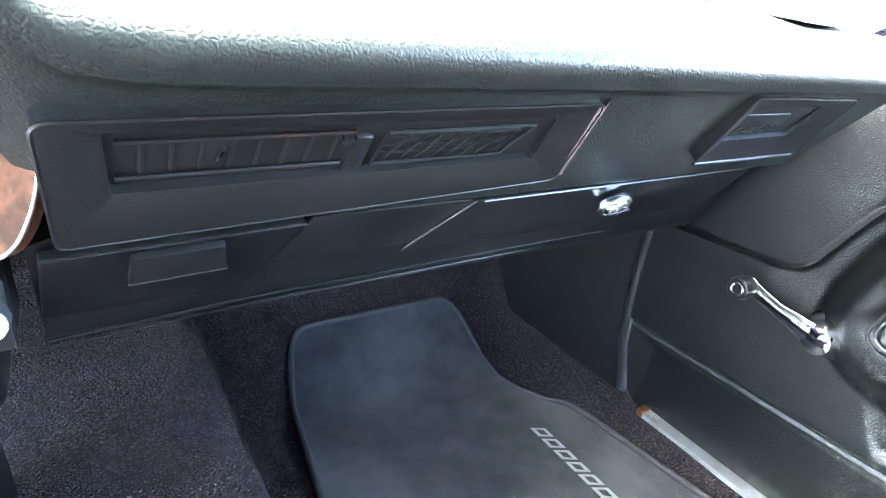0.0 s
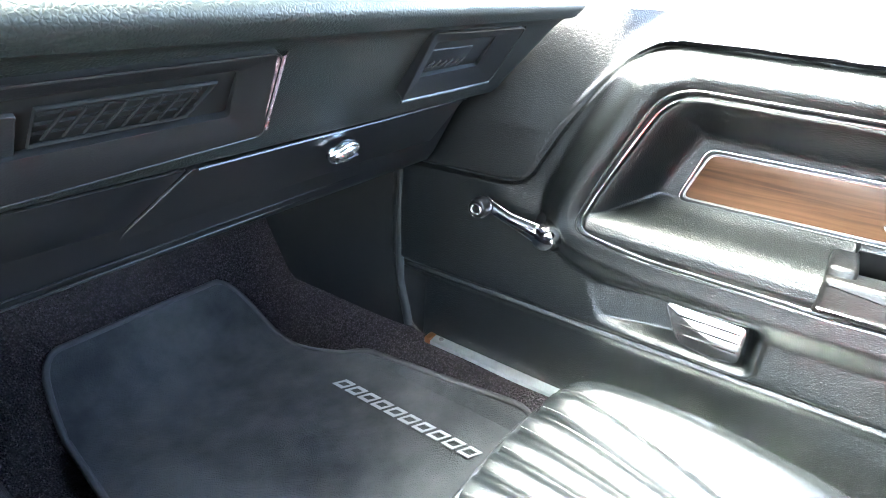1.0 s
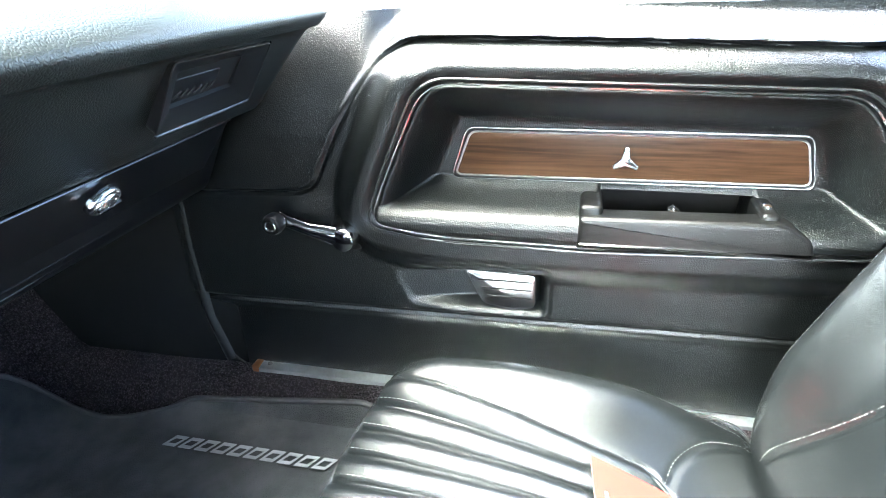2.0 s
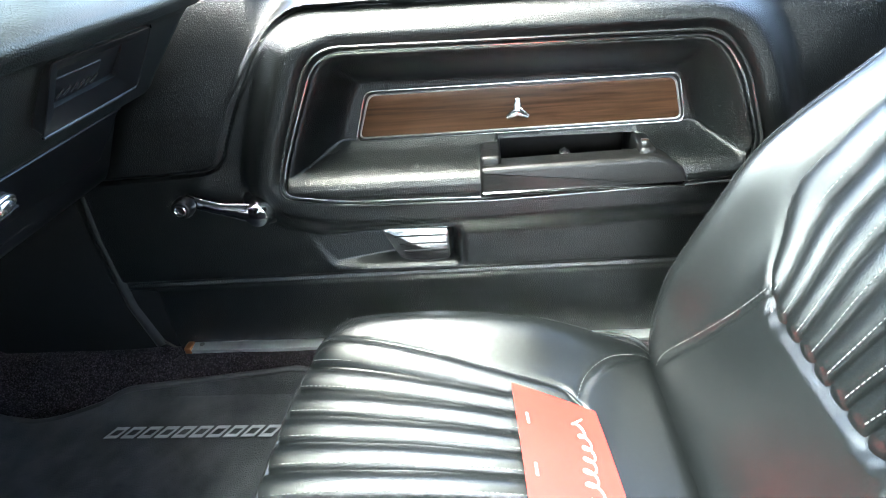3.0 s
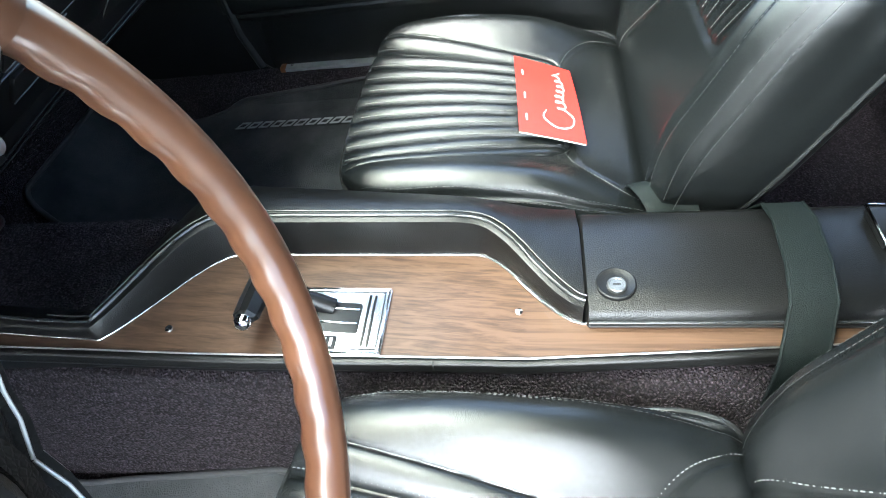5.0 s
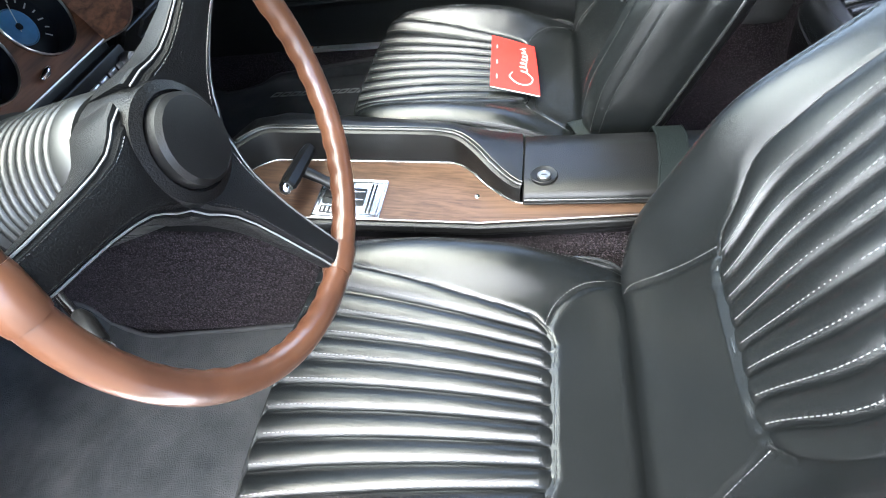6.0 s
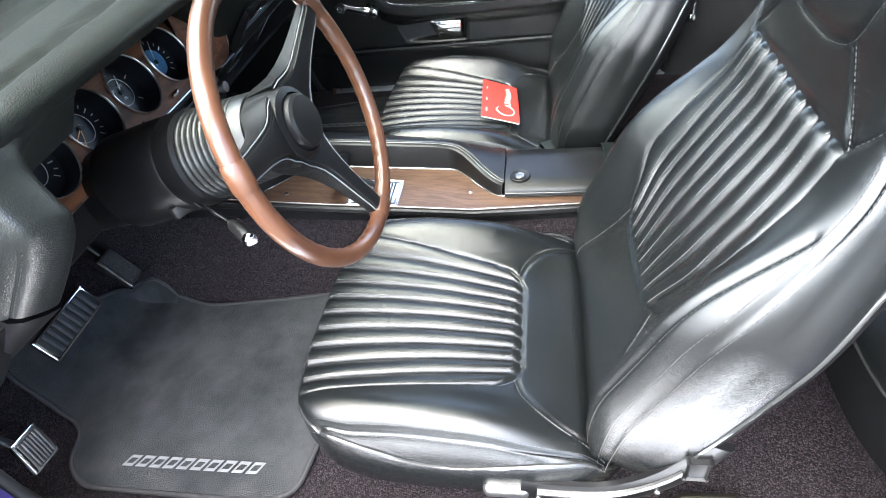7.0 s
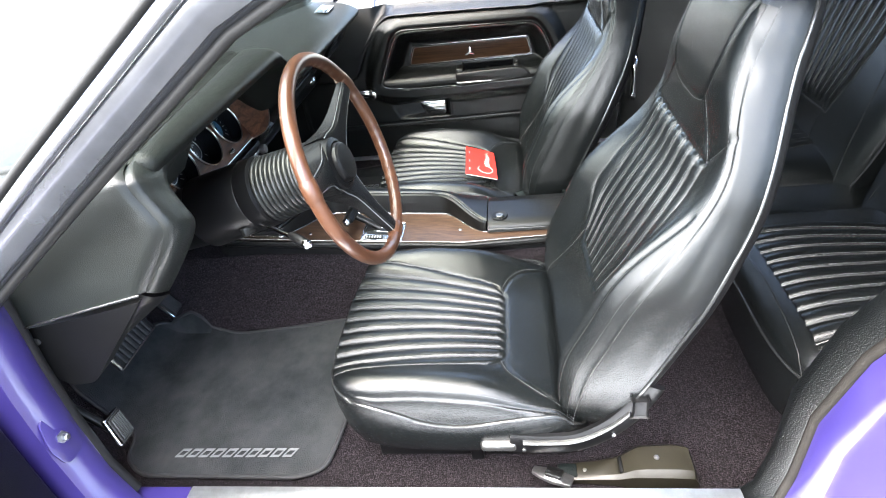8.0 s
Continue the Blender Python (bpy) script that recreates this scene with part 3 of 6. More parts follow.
    kick = rounded([(0.494, 0.519), (0.60, 0.494), (0.705, 0.476), (0.722, 0.44), (0.716, 0.395), (0.690, 0.355), (0.640, 0.362)], [0.004, 0.1, 0.012, 0.03, 0.03, 0.02, 0.01], 5)
    part("kick_panel", prism(kick, 0.05, axes((-0.684, 0, 0), (0, 1, 0), (0, 0, 1)), 0.005), PLASTIC, dash, "black plastic kick panel")
    part("kick_screw", lathe([(0.006, 0), (0.006, 0.002), (0.004, 0.003), (0, 0.0025)], 14, axes((-0.684, 0.694, 0.452), (0, 0, 1), (0, 1, 0))), STEEL, dash)
    strip = []
    for t in np.linspace(0, 1, 8):
        a = Vector((-0.674 + 0.006 * t, 0.490 + 0.185 * t, 0.522 - 0.160 * t))
        b = Vector((-0.600, 0.508 + 0.180 * t, 0.474 - 0.125 * t))
        up = Vector((0, -0.75, -0.66))
        strip.append([a - up * 0.03, a, a + (b - a) * 0.15 + up * 0.006, a + (b - a) * 0.5 + up * 0.008, a + (b - a) * 0.85 + up * 0.006, b, b - up * 0.03])
    part("knee_strip", loft(strip, sharp=50), PLASTIC, dash)
    # walnut gauge panel
    m = axes((0, 0.600, 0.557), (1, 0, 0), (0, 0.42, 0.907))
    bm = bmesh.new()
    loops = [[(-0.595, -0.064), (-0.05, -0.064), (-0.05, 0.09), (-0.595, 0.09)]]
    loops += [[(gx + 0.0485 * math.cos(a), 0.003 + 0.0485 * math.sin(a)) for a in np.linspace(0, 2 * math.pi, 40, endpoint=False)] for gx in GAUGES]
    edges = []
    for pts in loops:
        vs = [bm.verts.new((p[0], p[1], 0)) for p in pts]
        edges += [bm.edges.new((vs[k], vs[(k + 1) % len(vs)])) for k in range(len(vs))]
    bmesh.ops.triangle_fill(bm, use_beauty=True, use_dissolve=False, edges=edges)
    ext = bmesh.ops.extrude_face_region(bm, geom=bm.faces[:])
    for v in [e for e in ext["geom"] if isinstance(e, bmesh.types.BMVert)]:
        v.co.z += 0.006
    bm.transform(m)
    part("gauge_panel", bm, WALNUT_X, dash, "walnut gauge panel")
    part("panel_trim", tube([m @ Vector((x, -0.0625, 0.006)) for x in (-0.595, -0.4, -0.2, -0.05)], 0.0012, 6), RING, dash)
    wing = axes(m @ Vector((-0.05, 0, 0.0005)), (0.62, -0.78, 0.05), (0, 0.30, 0.95))
    outline = rounded([(0.0, -0.064), (0.062, -0.056), (0.082, -0.02), (0.080, 0.04), (0.06, 0.075), (0.0, 0.088)], [0.002, 0.03, 0.03, 0.03, 0.03, 0.002])
    part("gauge_panel_end", prism(outline, 0.006, wing, 0.002), WALNUT_X, dash, "angled walnut end of the gauge panel")
    part("panel_trim", tube([wing @ Vector((p[0], p[1], 0.006)) for p in outline[3:-4]], 0.0012, 6), RING, dash)
    for gx in GAUGES:
        g = m @ Matrix.Translation((gx, 0.003, 0.006))
        gauge = part("gauge", lathe([(0.0490, 0.0), (0.0495, 0.003), (0.0486, 0.0042), (0.0476, 0.003), (0.0474, 0.001)], 40, g, False), RING, dash)
        GAUGE_PARTS.append(gauge)
        part("gauge_well", lathe([(0.0475, 0.002), (0.047, -0.010), (0.0455, -0.030)], 40, g, False), DIAL, gauge)
        part("dial", lathe([(0, -0.0312), (0.047, -0.0312), (0.047, -0.0300), (0, -0.0300)], 36, g), DIAL, gauge)
    # lower passenger panel with ash tray and glove box
    sec = []
    for x in (-0.02, 0.0, 0.2, 0.4, 0.62, 0.64):
        k = 0.01 if x in (-0.02, 0.64) else 0
        sec.append([(x, 0.56 + k, 0.510 - k), (x, 0.606, 0.432), (x, 0.6085, 0.4275), (x, 0.613, 0.421), (x, 0.6185, 0.4145), (x, 0.632, 0.409), (x, 0.70, 0.41), (x, 0.70, 0.51)])
    part("lower_panel", loft(sec), SATIN, dash, "satin black steel lower panel")
    return dash


dash = dashboard()


# ---- centre console ----
def deck(y):
    return 0.203 + 0.12 * max(y - 0.10, 0)


def deck_edge(y):
    """Passenger-side edge of the walnut deck: narrow, wide beside the selector, narrow again."""
    x = -0.050 + 0.092 * float(sstep(0.04, 0.16, y)) - 0.075 * max(y - 0.164, 0)
    return max(x - 0.130 * float(sstep(0.435, 0.575, y)), -0.106)


def console():
    con = thing("centre_console", "black vinyl console with walnut deck and lidded bin", "console")
    edge_ys = list(np.linspace(0.70, 0.62, 3)) + list(np.linspace(0.61, 0.40, 22)) + list(np.linspace(0.38, 0.20, 6)) + list(np.linspace(0.19, 0.0435, 17)) + [0.0, -0.15, -0.30]
    near_ys = np.linspace(-0.30, 0.70, 21)
    plan = [(float(near_edge(y)), y) for y in near_ys] + [(deck_edge(y), y) for y in edge_ys]
    # walnut deck, cut along y so that it follows the slope
    bm = bmesh.new()
    vs = [bm.verts.new((p[0], p[1], 0)) for p in plan]
    bm.faces.new(vs)
    for y in (0.10, 0.2, 0.3, 0.4, 0.5, 0.6):
        bmesh.ops.bisect_plane(bm, geom=bm.verts[:] + bm.edges[:] + bm.faces[:], plane_co=(0, y, 0), plane_no=(0, 1, 0))
    ext = bmesh.ops.extrude_face_region(bm, geom=bm.faces[:])
    top = {v for v in ext["geom"] if isinstance(v, bmesh.types.BMVert)}
    for v in bm.verts:
        v.co.z = deck(v.co.y) - (0 if v in top else 0.012)
    part("deck", bm, WALNUT_Y, con, "walnut deck")
    edge = [Vector((p[0], p[1], deck(p[1]) + 0.001)) for p in plan[21:]]
    part("deck_trim", tube(edge, 0.0013, 6), ALU, con)
    part("side_trim", tube([(near_edge(y) - 0.001, y, deck(y) + 0.001) for y in near_ys], 0.0011, 6), STEEL, con)
    # vinyl rail along the passenger side and round both ends of the deck
    rail = [Vector((deck_edge(y), y, 0)) for y in [0.72] + edge_ys[:-3]]
    rings, beads = [], []
    for i, p in enumerate(rail):
        a, b = rail[max(i - 1, 0)], rail[min(i + 1, len(rail) - 1)]
        t = (b - a).normalized()
        out = Vector((-t.y, t.x, 0))
        y = p.y
        h = 0.056 * float(sstep(0.02, 0.19, y)) * float(1 - 0.75 * sstep(0.44, 0.585, y)) + 0.024 * float(1 - sstep(0.02, 0.19, y))
        z = deck(y)
        far = 0.112 - 0.185 * float(sstep(0.43, 0.585, y))
        beads.append(Vector((p.x + out.x * 0.019, y + out.y * 0.019, z + h + 0.0004)))
        rings.append([(p.x, y, z - 0.01), (p.x + out.x * 0.002, y + out.y * 0.002, z + h * 0.6), (p.x + out.x * 0.005, y + out.y * 0.005, z + h * 0.93), (p.x + out.x * 0.012, y + out.y * 0.012, z + h),
                      (min(max(p.x + 0.03, 0.062), max(far - 0.02, p.x + 0.014)), y + out.y * 0.01, z + h * 1.0), (max(far - 0.012, p.x + 0.018), y, z + h * 0.72), (max(far, p.x + 0.022), y, z + h * 0.3), (max(far + 0.004, p.x + 0.026), y, z - 0.10), (max(far, p.x + 0.022), y, 0.03), (p.x, y, 0.03)])
    part("rail", loft(rings, sharp=50), VINYL, con, "padded black vinyl rail")
    part("rail_bead", tube([Vector(r[3]) + Vector((0, 0, 0.0005)) for r in rings], 0.0022, 6), PIPING, con)
    part("rail_bead", tube(beads[4:], 0.0011, 6), PIPING, con)
    # bin lid
    rings = []
    for y in (0.040, 0.037, 0.0, -0.1, -0.2, -0.30):
        k = 0.004 if y == 0.040 else 0
        rings.append([(-0.054 + k, y, 0.198), (-0.053 + k, y, 0.216 - k), (-0.046, y, 0.224 - k), (-0.02, y, 0.2285 - k), (0.05, y, 0.230 - k), (0.085, y, 0.226 - k), (0.102, y, 0.212 - k), (0.108 - k, y, 0.17), (0.112 - k, y, 0.03), (-0.05, y, 0.03)])
    part("lid", loft(rings, sharp=50), VINYL, con, "black grained vinyl bin lid")
    part("side", loft([[(near_edge(y) + a, y, z if z < 0.2 else deck(y) - 0.013) for a, z in ((0.004, 0.11), (0.004, 1), (0.03, 1), (0.03, 0.11))] for y in near_ys]), PLASTIC, con)
    ledge = ((0.003, -0.003), (-0.003, -0.002), (-0.0065, -0.003), (-0.0085, -0.006), (-0.0080, -0.0085), (-0.0095, -0.011), (-0.0092, -0.016), (-0.006, -0.0195), (0.004, -0.020))
    part("side_ledge", loft([[(near_edge(y) + a, y, deck(y) + b) for a, b in ledge] for y in near_ys], sharp=60), VINYL, con, "grained vinyl ledge under the walnut")
    part("ledge_joint", tube([(near_edge(0.196) + a - 0.0004, 0.196, deck(0.196) + b) for a, b in ledge[1:-1]], 0.0009, 5), RUBBER, con)
    return con


con = console()


# ---- bucket seats ----
def squircle(n, m, p):
    """Points of a grid mapped onto a rounded square, denser at the rim."""
    a = np.sin(np.linspace(-1, 1, n) * math.pi / 2 * 0.96) / math.sin(math.pi / 2 * 0.96)
    b = np.sin(np.linspace(-1, 1, m) * math.pi / 2 * 0.96) / math.sin(math.pi / 2 * 0.96)
    A, B = np.meshgrid(a, b, indexing="ij")
    r = np.maximum(np.abs(A), np.abs(B))
    q = (np.abs(A) ** p + np.abs(B) ** p) ** (1 / p) + 1e-9
    return A * r / q, B * r / q


def pleats(u, count):
    """Rounded tubes side by side for u from -1 to 1."""
    return np.abs(np.sin((u + 1) / 2 * count * math.pi)) ** 0.48


CW, CY, CL, CP = 0.240, 0.083, 0.252, 4.5


def cushion_rim(Y):
    """Height of the piping: high along the front, sagging along the sides."""
    return 0.148 + 0.050 * sstep(0.15, 0.285, Y) + 0.018 * sstep(0.0, -0.13, Y)


def cushion_z(X, Y):
    a, b = np.abs(X) / CW, (Y - CY) / CL
    crown = 0.178 + 0.22 * Y - 0.42 * np.maximum(Y, 0) ** 2 - 0.06 * sstep(-0.085, -0.16, Y)
    crown = crown + 0.038 * np.exp(-((np.abs(X) - 0.200) / 0.052) ** 2) * sstep(-0.14, 0.06, Y) - 0.003
    k = np.clip(1 - a ** 24, 0, 1) ** (1 / 2.4) * np.clip(1 - np.abs(b) ** 9, 0, 1) ** (1 / 2.4)
    corner = np.clip(1 - a ** CP - np.abs(b) ** CP, 0, 1)
    k = k * (1 - (1 - corner ** 0.16) * sstep(0.15, 0.28, Y))
    rim = cushion_rim(Y)
    return rim + (crown - rim) * k


def cushion_seam(Y):
    """Half width of the double-stitched seam where the top turns into the side band."""
    return 0.2285 - 0.008 * sstep(0.22, 0.30, Y) - 0.010 * sstep(0.0, -0.14, Y)


def insert_half(Y):
    return 0.122 + 0.056 * np.clip(Y / 0.3, 0, 1.3)


def insert_start(a):
    """Rear edge of the insert, with rounded corners; a from 0 in the middle to 1 at the side."""
    return -0.008 + 0.042 * (1 - np.sqrt(1 - 0.98 * np.clip((a - 0.66) / 0.34, 0, 1) ** 2))


BO, BD, BN = Vector((0, -0.105, 0.14)), Vector((0, -0.417, 0.909)), Vector((0, 0.909, 0.417))


def back_half(h):
    return 0.245 - 0.037 * sstep(0.30, 0.52, h) - 0.062 * sstep(0.46, 0.66, h) - 0.01 * sstep(0.6, 0.74, h)


def back_d(X, h):
    """How far the front of the backrest stands forward."""
    a, b = np.abs(X) / back_half(h), (h - 0.35) / 0.39
    k = np.clip(1 - a ** 7, 0, 1) ** (1 / 2.2) * np.clip(1 - np.abs(b) ** np.where(b < 0, 14, 7), 0, 1) ** (1 / 2.4)
    wing = np.exp(-((np.abs(X) - 0.202) / 0.044) ** 2) * (np.abs(X) < 0.202) + (np.abs(X) >= 0.202)
    top = 0.058 * wing * sstep(-0.05, 0.15, h) * (1 - sstep(0.26, 0.52, h)) + 0.014 * sstep(-0.04, 0.05, h) * (1 - sstep(0.25, 0.48, h)) + 0.016 * sstep(0.505, 0.60, h)
    return -0.030 + (top + 0.030) * k


def back_insert_half(h):
    return 0.118 + 0.038 * sstep(0.18, 0.30, h) - 0.010 * sstep(0.36, 0.49, h)


def back_insert_start(a):
    return 0.180 + 0.050 * (1 - np.sqrt(1 - 0.98 * np.clip((a - 0.60) / 0.40, 0, 1) ** 2))


def back_seam(h):
    """Half width of the stitched edge seam along the sides of the backrest."""
    return back_half(h) * 0.955


def back_bend(h):
    """The backrest curves forward towards its top."""
    return 0.045 * sstep(0.42, 0.74, h)


def on_back(X, h, d):
    p = BO + BD * float(h) + BN * float(d + back_bend(h))
    return Vector((float(X), p.y, p.z))


def arc_seam(points, n=8):
    return [(p.x, p.y) for p in spline([(a, b, 0) for a, b in points], n)]


# stitched panel lines of one half, in the seat's own plan and up its back
CUSHION_LINE = arc_seam(((0.108, 0.002), (0.140, -0.012), (0.172, -0.045), (0.192, -0.085), (0.203, -0.125)))
BACK_LINES = (arc_seam(((0.106, 0.196), (0.120, 0.150), (0.140, 0.095), (0.160, 0.045), (0.170, 0.0))),
              arc_seam(((0.196, 0.0), (0.204, 0.12), (0.206, 0.25), (0.203, 0.35), (0.201, 0.43))),
              arc_seam(((0.146, 0.492), (0.164, 0.52), (0.176, 0.545))),
              arc_seam(((0.148, 0.494), (0.112, 0.53), (0.086, 0.562))))
HEAD_LINE = arc_seam(((-0.112, 0.70), (-0.106, 0.66), (-0.098, 0.60), (-0.082, 0.565), (-0.045, 0.551), (0, 0.549), (0.045, 0.551), (0.082, 0.565), (0.098, 0.60), (0.106, 0.66), (0.112, 0.70)), 5)


def bucket_seat(cx, cy, side, label):
    """side: -1 when the door is at smaller x."""
    seat = thing("front_seat", label, "car seat", pose(cx, cy, 0), group="front bucket seats")
    n, m = 170, 150
    A, B = squircle(n, m, CP)
    X, Y = A * CW, CY + B * CL
    Z = cushion_z(X, Y)
    d = np.minimum(insert_half(Y) - np.abs(X), Y - insert_start(np.abs(X) / insert_half(Y)))
    Z = Z - 0.0055 * sstep(-0.001, 0.004, d)
    Z = Z + 0.0005 * np.sin(34 * X + 19 * Y) * np.sin(27 * Y - 13 * X + 1.0)
    Z = Z - 0.0045 * np.exp(-((np.abs(X) - cushion_seam(Y)) / 0.0026) ** 2) * sstep(-0.16, -0.12, Y)
    Z = Z - 0.0040 * np.exp(-(sd_line(np.abs(X), Y, CUSHION_LINE) / 0.0034) ** 2)
    v = np.stack([X, Y, Z], -1).reshape(-1, 3)
    f = grid_faces(n, m)
    rim = rim_ids(n, m)
    base = v[rim]
    allv, prev = [v], rim
    around = np.linspace(0, 2 * math.pi, len(rim), endpoint=False)
    for sc, k in ((1.012, 0.10), (1.012, 0.35), (0.995, 0.62), (0.965, 0.84), (0.92, 0.97), (0.80, 1.0)):
        off = sum(len(q) for q in allv)
        ring = base.copy()
        sag = sc + 0.004 * np.sin(around * 23 + k * 5) * np.sin(around * 9) * k
        ring[:, 0] *= sag
        ring[:, 1] = CY + (ring[:, 1] - CY) * sag
        ring[:, 2] += (0.054 - ring[:, 2]) * k
        allv.append(ring)
        cur = list(range(off, off + len(rim)))
        f += [(prev[k], cur[k], cur[(k + 1) % len(cur)], prev[(k + 1) % len(cur)]) for k in range(len(cur))]
        prev = cur
    f.append(tuple(prev))
    part("cushion", mesh_of(np.vstack(allv), f, 70), SEAT, seat)
    part("piping", tube(base[::2] * np.array([1.004, 1.0, 1.0]), 0.0034, 6, True), PIPING, seat)
    # pleated insert of the cushion
    count, per, rows = 10, 12, 60
    u = np.linspace(-1, 1, count * per + 1)
    w = np.linspace(0, 1, rows)
    U, W = np.meshgrid(u, w, indexing="ij")
    Ys = insert_start(np.abs(U))
    Yi = Ys + W * (0.3325 - 0.020 * np.abs(U) ** 3 - Ys)
    Xi = U * insert_half(Yi)
    low = 1 - (1 - sstep(0, 0.05, W)) * 0.95
    Zi = cushion_z(Xi, Yi) - 0.0080 + 0.0115 * pleats(U, count) * low * (1 - sstep(0.985, 1, np.abs(U)))
    Zi = Zi + 0.0003 * np.sin(Yi * 46 + np.floor((U + 1) / 2 * count) * 2.1) * pleats(U, count)
    part("pleated_insert", mesh_of(np.stack([Xi, Yi, Zi], -1).reshape(-1, 3), grid_faces(len(u), rows), 80), SEAT, seat)
    edge = [(x, y, z) for x, y, z in zip(Xi[0], Yi[0], Zi[0])][::-1] + [(x, y, z) for x, y, z in zip(Xi[::2, 0], Yi[::2, 0], Zi[::2, 0])] + [(x, y, z) for x, y, z in zip(Xi[-1], Yi[-1], Zi[-1])]
    part("insert_piping", tube([Vector(p) + Vector((0, 0, 0.0045)) for p in edge], 0.0019, 6), PIPING, seat)
    lines = []
    for k in range(1, count):
        i = k * per + 2
        lines.append([(Xi[i, j], Yi[i, j], Zi[i, j] + 0.0003) for j in range(3, rows)])
    tagged(part("stitching", dashes(lines, Vector((0, 0, 1)), 0.00055, 0.0034, 0.0022), THREAD, seat, "grey stitching"), kind="stuff")
    for s in (-1, 1):
        ys = np.linspace(-0.12, 0.285, 60)
        for off in (-0.0050, 0.0040):
            line = [Vector((s * (cushion_seam(y) + off), y, float(cushion_z(np.array(cushion_seam(y) + off), np.array(y))) + 0.0002)) for y in ys]
            tagged(part("stitching", dashes([line], Vector((s * 0.6, 0, 0.8)), 0.00055, 0.0034, 0.0022), SEAM, seat, "dark double stitching"), kind="stuff")
        line = [Vector((s * (x + 0.004), y + 0.003, float(cushion_z(np.array(x + 0.004), np.array(y + 0.003))))) for x, y in CUSHION_LINE]
        tagged(part("stitching", dashes([line], Vector((0, 0, 1)), 0.00055, 0.0034, 0.0022), THREAD, seat), kind="stuff")
    # backrest
    n, m = 150, 190
    rim = rim_ids(n, m)
    A, B = squircle(n, m, 5.0)
    H = 0.35 + B * 0.39
    X = A * back_half(H)
    D = back_d(X, H)
    d = np.minimum(back_insert_half(H) - np.abs(X), H - back_insert_start(np.abs(X) / back_insert_half(H)))
    D = D - 0.0055 * sstep(-0.001, 0.004, d) * (1 - sstep(0.488, 0.497, H))
    D = D + 0.0005 * np.sin(29 * X + 17 * H) * np.sin(25 * H - 15 * X + 0.6)
    D = D - 0.004 * np.exp(-((np.abs(X) - back_seam(H)) / 0.0028) ** 2) * sstep(-0.02, 0.03, H) * (1 - sstep(0.69, 0.72, H))
    for line in BACK_LINES:
        D = D - 0.0042 * np.exp(-(sd_line(np.abs(X), H, line) / 0.0036) ** 2)
    D = D - 0.0042 * np.exp(-(sd_line(X, H, HEAD_LINE) / 0.0036) ** 2)

    def put(X, H, D):
        D = D + back_bend(H)
        return np.stack([X, BO.y + BD.y * H + BN.y * D, BO.z + BD.z * H + BN.z * D], -1)
    v = put(X, H, D).reshape(-1, 3)
    f = grid_faces(n, m)
    rx, rh = X.reshape(-1)[rim], H.reshape(-1)[rim]
    allv, prev = [v], rim
    for sc, dd in ((1.006, -0.034), (1.016, -0.046), (1.018, -0.060), (1.012, -0.070)):
        off = sum(len(q) for q in allv)
        allv.append(put(rx * sc, 0.35 + (rh - 0.35) * (1 + (sc - 1) * 0.6), np.full(len(rx), dd)))
        cur = list(range(off, off + len(rim)))
        f += [(prev[k], cur[k], cur[(k + 1) % len(cur)], prev[(k + 1) % len(cur)]) for k in range(len(cur))]
        prev = cur
    part("backrest", mesh_of(np.vstack(allv), f, 70), SEAT, seat)
    rings = []
    for sc, dd in ((1.010, -0.070), (1.004, -0.080), (0.97, -0.088), (0.85, -0.093), (0.5, -0.095)):
        rings.append([tuple(p) for p in put(rx * sc, 0.35 + (rh - 0.35) * (1 - (1 - sc) * 0.6), np.full(len(rx), dd))])
    part("back_shell", loft(rings, sharp=60), PLASTIC, seat, "black moulded backrest shell")
    part("piping", tube(put(rx * 1.013, 0.35 + (rh - 0.35) * 1.007, np.full(len(rx), -0.070))[::2], 0.0030, 6, True), PIPING, seat)
    count = 9
    u = np.linspace(-1, 1, count * per + 1)
    U, W = np.meshgrid(u, np.linspace(0, 1, rows), indexing="ij")
    Hs = back_insert_start(np.abs(U))
    Hi = Hs + W * (0.496 - Hs)
    Xi = U * back_insert_half(Hi)
    low = (1 - (1 - sstep(0, 0.05, W)) * 0.95) * (1 - 0.85 * sstep(0.955, 1, W))
    Di = back_d(Xi, Hi) - 0.0075 - 0.004 * sstep(0.9, 1, W) + 0.0118 * pleats(U, count) * low
    Di = Di + 0.0003 * np.sin(Hi * 52 + np.floor((U + 1) / 2 * count) * 2.7) * pleats(U, count)
    Pi = put(Xi, Hi, Di)
    part("pleated_insert", mesh_of(Pi.reshape(-1, 3), grid_faces(len(u), rows), 80), SEAT, seat)
    edge = list(Pi[0][::-1]) + list(Pi[::2, 0]) + list(Pi[-1])
    part("insert_piping", tube([Vector(p) + BN * 0.003 for p in edge], 0.0017, 6), PIPING, seat)
    part("insert_seam", tube([Vector(p) + BN * 0.002 for p in Pi[::2, -1]], 0.0016, 6), SEAT, seat)
    lines = []
    for k in range(1, count):
        i = k * per + 2
        lines.append([Vector(Pi[i, j]) + BN * 0.0003 for j in range(3, rows)])
    tagged(part("stitching", dashes(lines, BN, 0.00055, 0.0034, 0.0022), THREAD, seat, "grey stitching"), kind="stuff")
    for s in (-1, 1):
        out = (BN + Vector((s * 0.6, 0, 0))).normalized()
        for i, pts in enumerate(BACK_LINES):
            line = [on_back(s * (x + 0.0045), h, float(back_d(np.array(x + 0.0045), np.array(h)))) for x, h in pts if h > 0.02]
            tagged(part("stitching", dashes([line], out if i else BN, 0.00055, 0.0034, 0.0022), THREAD if i == 0 else SEAM, seat), kind="stuff")
